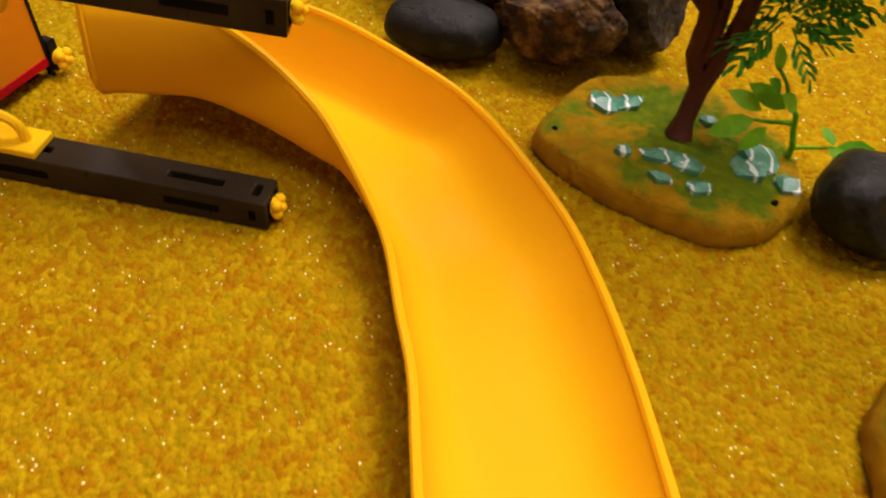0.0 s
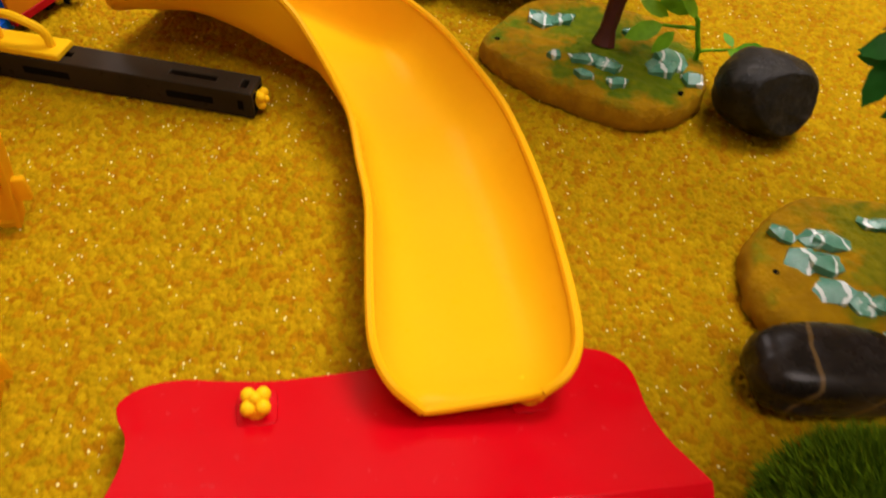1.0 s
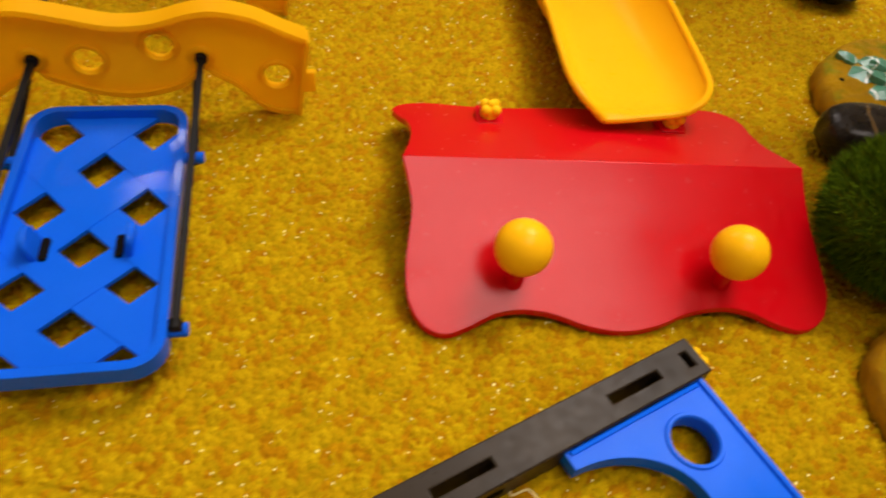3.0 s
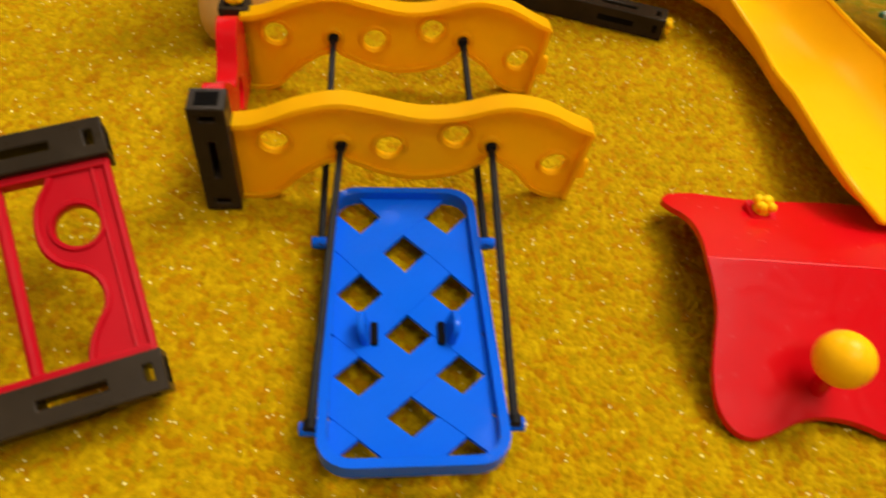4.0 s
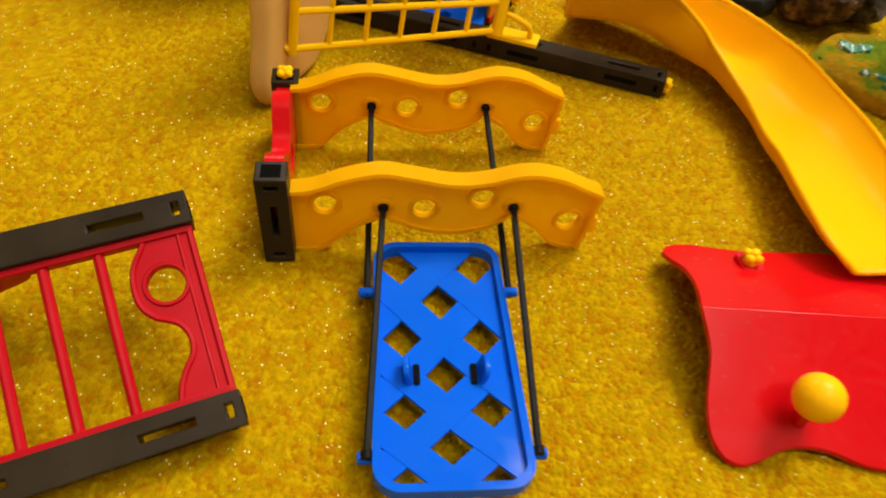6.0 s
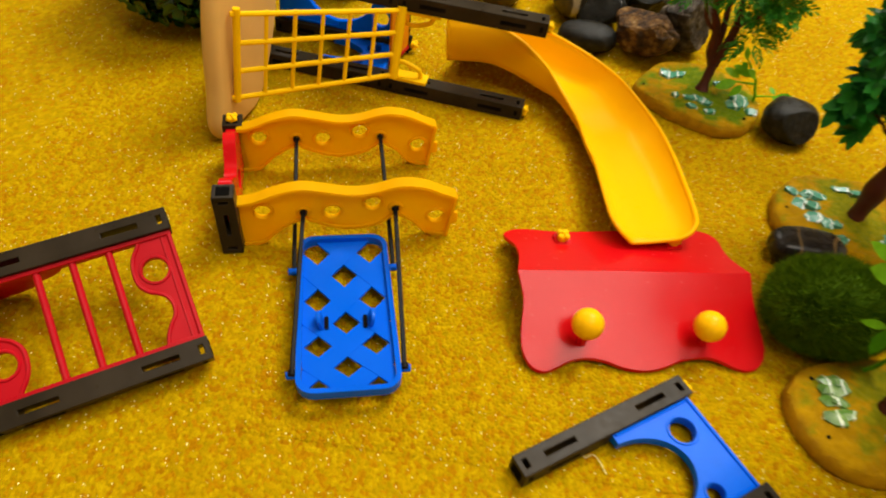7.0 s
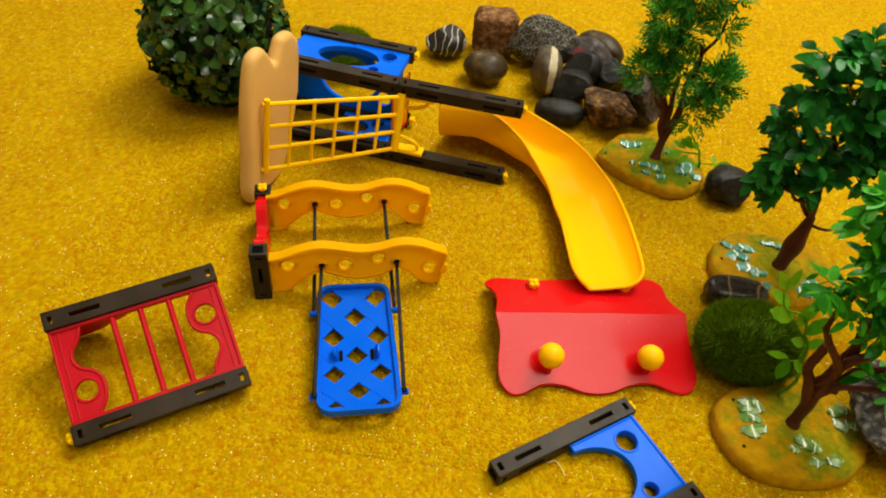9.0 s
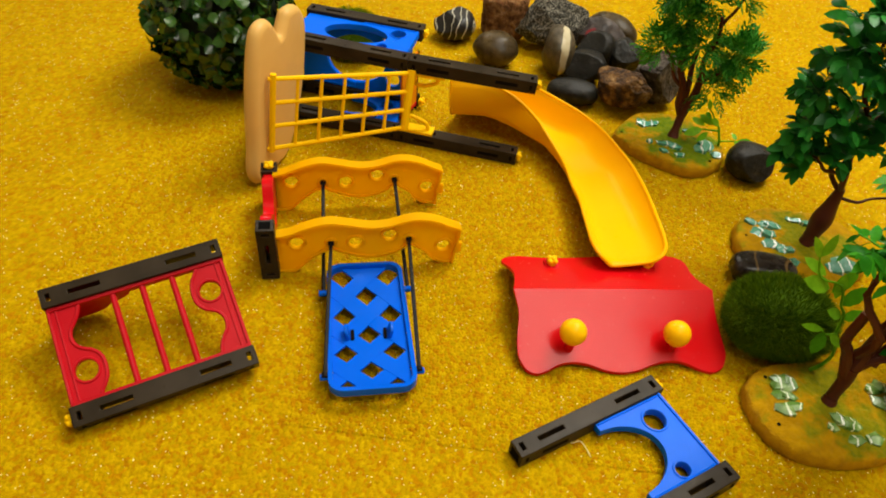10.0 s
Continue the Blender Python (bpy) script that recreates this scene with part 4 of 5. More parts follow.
for u, r in ((0.0, 0.0028), (1.0, 0.0038)):
    part("upright", tube(bmesh.new(), [net_point(u, -0.02), net_point(u, 0.5), net_point(u, 1.03)], r, 10), M_YELLOW, net)
for v in (0.03, 0.97):
    part("pin", tube(bmesh.new(), [net_point(-0.035, v), net_point(0.01, v)], 0.0021, 8), M_YELLOW, net)
for k in range(4):
    v = 0.02 + 0.95 * k / 3
    part("rope", tube(bmesh.new(), [net_point(0, v), net_point(0.5, v), net_point(1, v)], 0.0021, 8), M_YELLOW, net)
for k in range(1, 6):
    part("rope", tube(bmesh.new(), [net_point(k / 6, 0.0), net_point(k / 6, 0.5), net_point(k / 6, 1.0)], 0.0016, 8), M_YELLOW, net)


# ---- tan climbing wall ----
shape = [(0.002, 0.0), (-0.007, 0.004), (-0.011, 0.018), (-0.005, 0.041), (-0.001, 0.065), (0.004, 0.089), (0.011, 0.111), (0.018, 0.127), (0.024, 0.135), (0.032, 0.138), (0.042, 0.137), (0.050, 0.129), (0.0585, 0.116), (0.066, 0.122), (0.074, 0.130),
         (0.084, 0.131), (0.094, 0.128), (0.101, 0.121), (0.105, 0.112), (0.105, 0.100), (0.100, 0.076), (0.093, 0.057), (0.085, 0.041), (0.074, 0.024), (0.060, 0.008), (0.045, 0.0), (0.026, 0.0)]
line = [Vector((0.047 + (a - 0.047) * 0.93, b)) for a, b in smooth2(shape, 6)]
line = [p for p, q in zip(line, line[1:] + line[:1]) if (p - q).length > 1e-5]
count = len(line)
area = sum(p.x * q.y - q.x * p.y for p, q in zip(line, line[1:] + line[:1]))
inward = []
for k in range(count):
    d = line[(k + 2) % count] - line[k - 2]
    inward.append(Vector((-d.y, d.x)).normalized() * (1 if area > 0 else -1))
bm = bmesh.new()
loops = []
for a in range(-90, 91, 18):
    off, x = 0.0065 * (1 - math.cos(radians(a))), 0.0065 * math.sin(radians(a))
    loops.append([bm.verts.new((x, p.x + n.x * off, max(0.0, p.y + n.y * off))) for p, n in zip(line, inward)])
for u, w in zip(loops, loops[1:]):
    for k in range(count):
        bm.faces.new((u[k], u[(k + 1) % count], w[(k + 1) % count], w[k]))
for lp in (loops[0], loops[-1]):
    for tri in tess([[Vector((v.co.y, v.co.z, 0)) for v in lp]]):
        try:
            bm.faces.new([lp[i] for i in tri])
        except ValueError:
            pass
solo("climbing_wall", bm, M_TAN, "smooth tan plastic climbing wall with a lobed top", "toy wall",
     Matrix.Translation((-0.2355, 0.1605, 0.0)) @ Matrix.Rotation(radians(-13), 4, "Z"), sharp=75)


# ---- stones ----
def stone(name, label, at, size, material, seed, rough=0.0, turn=0, facets=0, tilt=(0, 0), block=1.0, lean=0.0, group="stones by the tower"):
    """A pebble or a broken stone: a ball pressed to size, cut by planes and made uneven."""
    rng = random.Random(seed)
    bm = bmesh.new()
    bmesh.ops.create_icosphere(bm, subdivisions=6 if rough > 0.03 else 5, radius=1.0)
    cuts = [(Vector((rng.uniform(-1, 1), rng.uniform(-1, 1), rng.uniform(-0.5, 1))).normalized(), rng.uniform(0.62, 0.88)) for _ in range(facets)]
    off = Vector((seed * 3.1, seed * 1.7, seed * 0.9))
    for v in bm.verts:
        p = v.co.copy()
        if block != 1.0:
            p = p / (abs(p.x) ** block + abs(p.y) ** block + abs(p.z) ** block) ** (1 / block) * 0.95
        for n, d in cuts:
            e = p.dot(n) - d
            if e > 0:
                p -= n * e
        k = 1 + 0.08 * noise.noise(p * 1.3 + off)
        if rough:
            chip = noise.cell(p * 4.2 + off + 0.35 * noise.noise_vector(p * 3 + off))
            k += rough * (noise.noise(p * 3.2 + off) + 0.55 * noise.noise(p * 7 + off) + 0.4 * noise.noise(p * 15 + off) + 0.25 * noise.noise(p * 31 + off) + 0.35 * chip)
        p = p * k
        p.z *= 1 + lean * p.x
        v.co = p
    bm.transform(Matrix.Rotation(radians(turn), 4, "Z") @ Matrix.Rotation(radians(tilt[0]), 4, "X") @ Matrix.Rotation(radians(tilt[1]), 4, "Y") @ Matrix.Diagonal((size[0] / 2, size[1] / 2, size[2] / 2, 1)))
    low = min(v.co.z for v in bm.verts)
    bm.transform(Matrix.Translation((0, 0, -low)))
    for v in bm.verts:
        if v.co.z < 0.0015:
            v.co.z = 0.0004 + v.co.z * 0.3
    return solo(name, bm, material, label, "stone", Matrix.Translation((*at, -0.0004)), sharp=60 if rough < 0.03 else 34, group=group)


stone("pebble", "polished black pebble with thin white veins", (-0.0880, 0.4635), (0.048, 0.045, 0.037), S_VEIN, 1, 0.0, 0, 3)
stone("rough_stone", "rough blocky pinkish brown broken stone", (-0.0320, 0.4855), (0.053, 0.042, 0.053), S_PINK, 2, 0.05, 8, 1, block=6.0)
stone("rough_stone", "black and white speckled granite stone", (0.0215, 0.4705), (0.084, 0.054, 0.066), S_GRANITE, 5, 0.05, 6, 6, tilt=(0, -24), lean=0.55)
stone("pebble", "smooth round brown pebble", (-0.0374, 0.4160), (0.051, 0.046, 0.037), S_BROWN, 4)
stone("pebble", "brown pebble with a cream band", (0.0300, 0.4125), (0.036, 0.058, 0.054), S_CREAM, 6, 0.015, 4, 3)
stone("pebble", "dull black square pebble", (0.0611, 0.3990), (0.046, 0.038, 0.037), S_BLACK, 7, 0.008, 4, 2, block=3.4)
stone("rough_stone", "dark broken stone with a red spot", (0.0790, 0.4580), (0.072, 0.040, 0.046), S_RED, 8, 0.03, -36, 7)
stone("pebble", "long dark smooth pebble", (0.0975, 0.4945), (0.064, 0.038, 0.036), S_BROWN, 9, 0.0, -44)
stone("rough_stone", "small dark broken stone", (0.1090, 0.4310), (0.046, 0.040, 0.040), S_BLACK, 10, 0.03, 20, 6)
stone("pebble", "flat polished black pebble", (0.0480, 0.3545), (0.056, 0.034, 0.027), S_BLACK, 11, 0.0, -4)
stone("rough_stone", "rough rusty brown broken stone", (0.0985, 0.3615), (0.062, 0.046, 0.046), S_RUST, 12, 0.06, -22, 6)
stone("rough_stone", "rough grey brown broken stone", (0.1365, 0.3755), (0.048, 0.044, 0.058), S_GREY, 13, 0.06, 10, 6, block=3.0)
stone("pebble", "dark pebble wedged among other stones", (0.0740, 0.4320), (0.048, 0.040, 0.044), S_BLACK, 14, 0.01, 20, 4)
stone("pebble", "round black pebble between two trees", (0.2140, 0.2605), (0.046, 0.043, 0.033), S_BLACK, 15, 0.02, -25, 2, block=2.6, group="stones by the trees")
stone("pebble", "polished brown and black banded stone", (0.1975, 0.1195), (0.054, 0.030, 0.023), S_BAND, 16, 0.015, 2, 0, block=3.4, group="stones by the trees")
stone("rough_stone", "large speckled grey stone beside a tree", (0.2860, 0.0020), (0.064, 0.080, 0.066), S_PALE, 17, 0.05, 15, 8, group="stones by the trees")


# ---- leafy things ----
def leaf(bm, base, way, up, length, width, fold=0.10, droop=0.15):
    """One oval leaf with a slightly folded midrib: eight faces."""
    way, up = way.normalized(), up.normalized()
    side = way.cross(up).normalized()
    up = side.cross(way).normalized()
    mid = [base + way * length * t - up * droop * length * t * t for t in (0.0, 0.22, 0.50, 0.80, 1.0)]
    wid = (0.0, 0.36, 0.50, 0.32, 0.0)
    vm = [bm.verts.new(p) for p in mid]
    vl = [bm.verts.new(mid[k] + side * width * wid[k] + up * fold * width * wid[k]) for k in (1, 2, 3)]
    vr = [bm.verts.new(mid[k] - side * width * wid[k] + up * fold * width * wid[k]) for k in (1, 2, 3)]
    for vs in (vl, vr):
        for f in ((vm[0], vm[1], vs[0]), (vm[1], vm[2], vs[1], vs[0]), (vm[2], vm[3], vs[2], vs[1]), (vm[3], vm[4], vs[2])):
            bm.faces.new(f if vs is vr else f[::-1])


def aim(rng, lift=0.0):
    while True:
        v = Vector((rng.uniform(-1, 1), rng.uniform(-1, 1), rng.uniform(-1, 1) + lift))
        if 0.2 < v.length < 1.4:
            return v.normalized()


def leafy_object(name, bm, material, parent, label=""):
    me = bpy.data.meshes.new(name)
    bm.to_mesh(me)
    bm.free()
    me.materials.append(material)
    me.polygons.foreach_set("use_smooth", [True] * len(me.polygons))
    ob = new(name, me)
    ob.parent = parent
    if label:
        ob["label"] = label
    return ob


def box_ball(at, radius):
    bush = thing("box_bush", "dark green ball bush of small round plastic leaves", "bush", Matrix.Translation(at))
    rng = random.Random(21)
    bm = bmesh.new()
    # near-black ball: the shade in the gaps between leaves, put in as colour
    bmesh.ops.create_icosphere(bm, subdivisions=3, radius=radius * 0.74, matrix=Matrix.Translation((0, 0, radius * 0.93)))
    leafy_object("core", bm, M_CORE_SHADE, bush, "core coloured dark as the shade between the leaves")
    bm = bmesh.new()
    for k in range(1700):
        d = aim(rng)
        if d.z < -0.93:
            continue
        r = radius * rng.uniform(0.80, 1.0)
        p = Vector((0, 0, radius * 0.95)) + d * r
        if p.z < 0.002:
            continue
        n = (d + aim(rng) * 0.75).normalized()
        t = n.cross(aim(rng)).normalized()
        ln = rng.uniform(0.010, 0.0145)
        leaf(bm, p - t * ln / 2, t, n, ln, ln * 1.0, -0.25, -0.25)
    leafy_object("foliage", bm, M_BOX, bush)
    return bush


box_ball((-0.3130, 0.3300, 0.0), 0.0740)


def moss_ball(at, size, count, seed, label):
    ball = thing("moss_ball", label, "moss", Matrix.Translation(at))
    rng = random.Random(seed)
    bm = bmesh.new()
    bmesh.ops.create_icosphere(bm, subdivisions=4, radius=0.93, matrix=Matrix.Translation((0, 0, 0.95)))
    for v in bm.verts:
        v.co += (v.co - Vector((0, 0, 0.95))) * 0.08 * noise.noise(v.co * 2 + Vector((seed, 0, 0)))
        v.co.z = max(v.co.z, 0.03)
    bm.transform(Matrix.Diagonal((size[0] / 2, size[1] / 2, size[2] / 2, 1)))
    leafy_object("core", bm, M_MOSS, ball)
    bm = bmesh.new()
    S = Vector(size) / 2
    for k in range(count):
        d = aim(rng)
        if d.z < -0.75:
            continue
        bend = 1 + 0.08 * noise.noise(d * 2 + Vector((seed, 0, 0)))
        p = Vector((d.x * S.x, d.y * S.y, (0.95 + d.z) * S.z)) * (0.98 * bend)
        w = (d + aim(rng) * 0.55 + Vector((0, 0, 0.35))).normalized()
        ln = rng.uniform(0.0035, 0.0075)
        s = w.cross(aim(rng)).normalized() * 0.00032
        a, b, c = bm.verts.new(p - s), bm.verts.new(p + s), bm.verts.new(p + w * ln)
        bm.faces.new((a, b, c))
    leafy_object("fuzz", bm, M_MOSS, ball)
    return ball


moss_ball((0.1910, 0.0545, 0.0), (0.080, 0.062, 0.053), 22000, 31, "dark green fuzzy moss ball beside the tree bases")
moss_ball((-0.1950, 0.4010, 0.0), (0.060, 0.050, 0.050), 7000, 32, "green fuzzy moss ball behind the tower")


def ground_base(name, outline, seed, label, category="tree base", material=M_BASE):
    """A low moulded island: flat uneven top, rounded rough side."""
    pts = [np.array(q) for q in smooth2(outline, 11)]
    c = sum(pts) / len(pts)
    bm = bmesh.new()
    rings = []
    for f, h in ((0.99, 0.0), (1.0, 0.0015), (1.0, 0.0040), (0.992, 0.0066), (0.978, 0.0088), (0.958, 0.0102), (0.935, 0.0110), (0.90, 0.0114), (0.82, 0.0117), (0.7, 0.0118), (0.5, 0.0119), (0.3, 0.0120), (0.12, 0.0121)):
        row = []
        for p in pts:
            q = c + (p - c) * f
            wob = noise.noise(Vector((q[0] * 90, q[1] * 90, seed))) * 0.0009 + noise.noise(Vector((q[0] * 260, q[1] * 260, seed + h * 900))) * 0.0011
            row.append(bm.verts.new((q[0] - c[0] + wob * 1.3 * (f > 0.93), q[1] - c[1], max(0.0, h + wob * (h > 0.004)))))
        rings.append(row)
    n = len(pts)
    for a, b in zip(rings, rings[1:]):
        for k in range(n):
            bm.faces.new((a[k], a[(k + 1) % n], b[(k + 1) % n], b[k]))
    bm.faces.new(rings[-1])
    return solo(name, bm, material, label, category, Matrix.Translation((c[0], c[1], 0)), sharp=60), c


def gem(parent, centre, x, y, size, seed, turn=0, material=None):
    """Painted green stones set into a base: a few flat broken slabs leaning on one another."""
    rng = random.Random(seed)
    bm = bmesh.new()
    count = 1 if size[0] < 0.0095 else 2
    for c in range(count):
        n = rng.choice((5, 6))
        f = 1.55 if count == 1 else 0.98
        sx, sy = size[0] * f * rng.uniform(0.85, 1.1), size[1] * (f if count == 1 else 1.25) * rng.uniform(0.75, 1.05)
        a0 = rng.uniform(0, 6)
        pts = [(sx / 2 * rng.uniform(0.8, 1.15) * math.cos(a0 + 2 * math.pi * k / n), sy / 2 * rng.uniform(0.8, 1.15) * math.sin(a0 + 2 * math.pi * k / n)) for k in range(n)]
        top = 0.0022 + rng.uniform(0, 0.0012)
        gx, gy = rng.uniform(-0.3, 0.3), rng.uniform(-0.35, 0.05)
        place = Matrix.Translation(((c - (count - 1) / 2) * size[0] * 0.42, rng.uniform(-0.25, 0.25) * size[1] * (count > 1), 0)) @ Matrix.Rotation(rng.uniform(-0.5, 0.5), 4, "Z")
        low = [bm.verts.new(place @ Vector((p, q, -0.0012))) for p, q in pts]
        mid = [bm.verts.new(place @ Vector((p * 0.98, q * 0.98, max(0.0003, top * 0.5 + gx * p + gy * q)))) for p, q in pts]
        ridge = [bm.verts.new(place @ Vector((sx * e, sy * rng.uniform(-0.12, 0.12), top + gx * sx * e + 0.0004))) for e in (-0.18, 0.18)]
        for k in range(n):
            j = (k + 1) % n
            bm.faces.new((low[k], low[j], mid[j], mid[k]))
            ek, ej = (0 if pts[k][0] < 0 else 1), (0 if pts[j][0] < 0 else 1)
            bm.faces.new((mid[k], mid[j], ridge[ej]))
            if ek != ej:
                bm.faces.new((mid[k], ridge[ej], ridge[ek]))
    bm.transform(Matrix.Translation((x - centre[0], y - centre[1], 0.0115)) @ Matrix.Rotation(radians(turn), 4, "Z"))
    return part("painted_stone", bm, material or M_GEM, parent, "glossy green painted stone with painted white glints", sharp=22)


def dot(parent, centre, x, y):
    # a solid black disc, the shade of a hole put in as colour
    bm = bmesh.new()
    bmesh.ops.create_cone(bm, cap_ends=True, segments=12, radius1=0.0013, radius2=0.0013, depth=0.0016, matrix=Matrix.Translation((x - centre[0], y - centre[1], 0.0112)))
    return part("peg_hole", bm, M_SLOT_SHADE, parent, "small black block as the shade of a hole")


def limb(bm, a, b, r0, r1, rng, kinks=3, wob=0.12):
    a, b = Vector(a), Vector(b)
    pts = [a.lerp(b, k / kinks) + (aim(rng) * (b - a).length * wob if 0 < k < kinks else Vector()) for k in range(kinks + 1)]
    pts = [Vector(q) for q in catmull(pts, 3)]
    n = len(pts)
    tube(bm, pts, [r0 + (r1 - r0) * k / (n - 1) for k in range(n)], 7)
    return pts


def fan(bm, base, way, rng, length):
    """A fern-like spray: a stalk with forked flat needles."""
    way = way.normalized()
    side = way.cross(aim(rng)).normalized()
    up = side.cross(way)

    def needle(p, d, ln, wide):
        w = d.cross(up).normalized() * wide
        a, b, c, e = bm.verts.new(p - w * 0.5), bm.verts.new(p + w * 0.5), bm.verts.new(p + d * ln * 0.75 + w), bm.verts.new(p + d * ln * 0.75 - w)
        f = bm.verts.new(p + d * ln)
        bm.faces.new((a, b, c, e))
        bm.faces.new((e, c, f))

    for k in range(5):
        t = 0.25 + 0.75 * k / 4
        p = base + way * length * t
        for s in ((-1, 1) if k < 4 else (0,)):
            d = (way * 0.8 + side * s * 0.75 + up * rng.uniform(-0.2, 0.4)).normalized()
            ln = length * rng.uniform(0.34, 0.5) * (1.1 - 0.4 * t)
            needle(p, d, ln, 0.0009)
            if s:
                needle(p + d * ln * 0.45, (d * 0.8 + way * 0.5).normalized(), ln * 0.6, 0.0008)
    s = side * 0.0006
    a, b, c = bm.verts.new(base - s), bm.verts.new(base + s), bm.verts.new(base + way * length)
    bm.faces.new((a, b, c))


# ---- first tree: fern-like sprays ----
b1, c1 = ground_base("tree_base", [(0.088, 0.295), (0.098, 0.313), (0.112, 0.331), (0.133, 0.337), (0.160, 0.333), (0.186, 0.318), (0.195, 0.292), (0.192, 0.268), (0.178, 0.252), (0.164, 0.246), (0.149, 0.246), (0.122, 0.258), (0.102, 0.272), (0.092, 0.283)], 1,
                     "brown and green painted tree base with green stones")
for k, (x, y, sx, sy, a) in enumerate(((0.1218, 0.3126, 0.020, 0.013, 15), (0.1215, 0.2811, 0.005, 0.005, 0), (0.1401, 0.2779, 0.022, 0.012, -22), (0.1344, 0.2675, 0.008, 0.006, 0), (0.1481, 0.2642, 0.008, 0.007, 30),
                                       (0.1754, 0.2799, 0.020, 0.016, 25), (0.1843, 0.2705, 0.008, 0.009, 40), (0.1604, 0.3063, 0.007, 0.006, 0))):
    gem(b1, c1, x, y, (sx, sy), 40 + k, a)
dot(b1, c1, 0.0950, 0.2910)
dot(b1, c1, 0.1771, 0.2603)

tree = thing("fern_tree", "toy tree with brown forked trunk and green fern-like sprays", "toy tree", Matrix.Translation((0.1462, 0.2960, 0.0115)))
rng = random.Random(51)
bm = bmesh.new()
tube(bm, [(0, -0.001, -0.001), (0.0010, 0.002, 0.006), (0.0030, 0.006, 0.020)], [0.0062, 0.0040, 0.0042], 9)
fork = Vector((0.0030, 0.006, 0.019))
limb(bm, fork, (-0.011, 0.012, 0.066), 0.0040, 0.0032, rng, wob=0.05)
limb(bm, fork, (0.010, 0.010, 0.062), 0.0042, 0.0034, rng, wob=0.05)
limb(bm, (0.001, 0.008, 0.030), (0.000, 0.016, 0.085), 0.0032, 0.0022, rng, wob=0.05)
limb(bm, (0.010, 0.010, 0.062), (0.010, 0.014, 0.120), 0.0030, 0.0018, rng, wob=0.06)
limb(bm, (0.009, 0.011, 0.090), (0.022, 0.012, 0.150), 0.0020, 0.0012, rng, wob=0.06)
limb(bm, (-0.011, 0.012, 0.066), (-0.022, 0.014, 0.165), 0.0028, 0.0012, rng, wob=0.05)
limb(bm, (-0.008, 0.012, 0.070), (-0.010, 0.018, 0.165), 0.0024, 0.0012, rng, wob=0.05)
limb(bm, (0.008, 0.010, 0.050), (0.030, 0.010, 0.078), 0.0026, 0.0012, rng, wob=0.06)
limb(bm, (-0.006, 0.010, 0.050), (-0.032, 0.012, 0.086), 0.0022, 0.0010, rng, wob=0.06)
part("trunk", bm, M_TRUNK, tree)
for (x, y, z), r, n in (((0.030, 0.009, 0.088), 0.021, 70), ((0.028, 0.006, 0.066), 0.014, 26), ((0.022, 0.004, 0.054), 0.013, 24), ((0.040, 0.006, 0.090), 0.014, 31), ((-0.034, 0.009, 0.088), 0.018, 55), ((-0.022, 0.012, 0.112), 0.022, 78), ((-0.004, 0.004, 0.094), 0.016, 37),
                       ((-0.028, 0.012, 0.142), 0.020, 61), ((-0.004, 0.014, 0.134), 0.018, 40), ((0.020, 0.012, 0.142), 0.014, 22), ((-0.014, 0.014, 0.170), 0.022, 58), ((0.014, 0.014, 0.172), 0.016, 30), ((-0.004, 0.014, 0.198), 0.020, 55)):
    bm = bmesh.new()
    for k in range(n):
        d = aim(rng, 0.15)
        fan(bm, Vector((x, y, z)) + d * r * rng.uniform(0.1, 0.5), d + aim(rng) * 0.4, rng, rng.uniform(0.015, 0.022))
    leafy_object("spray", bm, M_FERN, tree)
sprig = thing("leaf_sprig", "small green plastic twig with oval leaves in a tree base", "twig", Matrix.Translation((0.1898, 0.2887, 0.0115)))
bm = bmesh.new()
limb(bm, (0, 0, 0), (-0.0061, 0, 0.0206), 0.0014, 0.0011, rng, wob=0.06)
limb(bm, (-0.0061, 0, 0.0200), (-0.0208, 0.001, 0.0389), 0.0011, 0.0006, rng, wob=0.06)
limb(bm, (-0.0050, 0, 0.0160), (-0.0215, -0.001, 0.0169), 0.0011, 0.0007, rng, wob=0.05)
limb(bm, (-0.0010, 0, 0.0040), (0.0155, -0.002, 0.0082), 0.0009, 0.0006, rng, wob=0.05)
part("twig", bm, M_SPRIG, sprig)
bm = bmesh.new()
for base, tip in (((-0.0210, -0.001, 0.0169), (-0.0380, -0.006, 0.0125)), ((-0.0195, 0, 0.0205), (-0.0326, 0.004, 0.0260)), ((-0.0150, -0.001, 0.0140), (-0.0240, -0.007, 0.0060)), ((-0.0110, 0, 0.0223), (-0.0263, 0.003, 0.0304)),
                  ((-0.0161, 0, 0.0293), (-0.0235, -0.004, 0.0372)), ((-0.0068, 0, 0.0221), (-0.0160, -0.005, 0.0320)), ((-0.0200, 0.001, 0.0370), (-0.0225, 0.004, 0.0470)), ((0.0148, -0.002, 0.0083), (0.0330, -0.006, 0.0090)), ((0.0120, -0.002, 0.0075), (0.0200, -0.010, 0.0080)), ((0.0140, -0.002, 0.0090), (0.0110, 0.006, 0.0125))):
    way = Vector(tip) - Vector(base)
    leaf(bm, Vector(base), way, Vector((0.1, -0.8, 0.9)), way.length, way.length * 0.50)
leafy_object("leaves", bm, M_SPRIG, sprig)

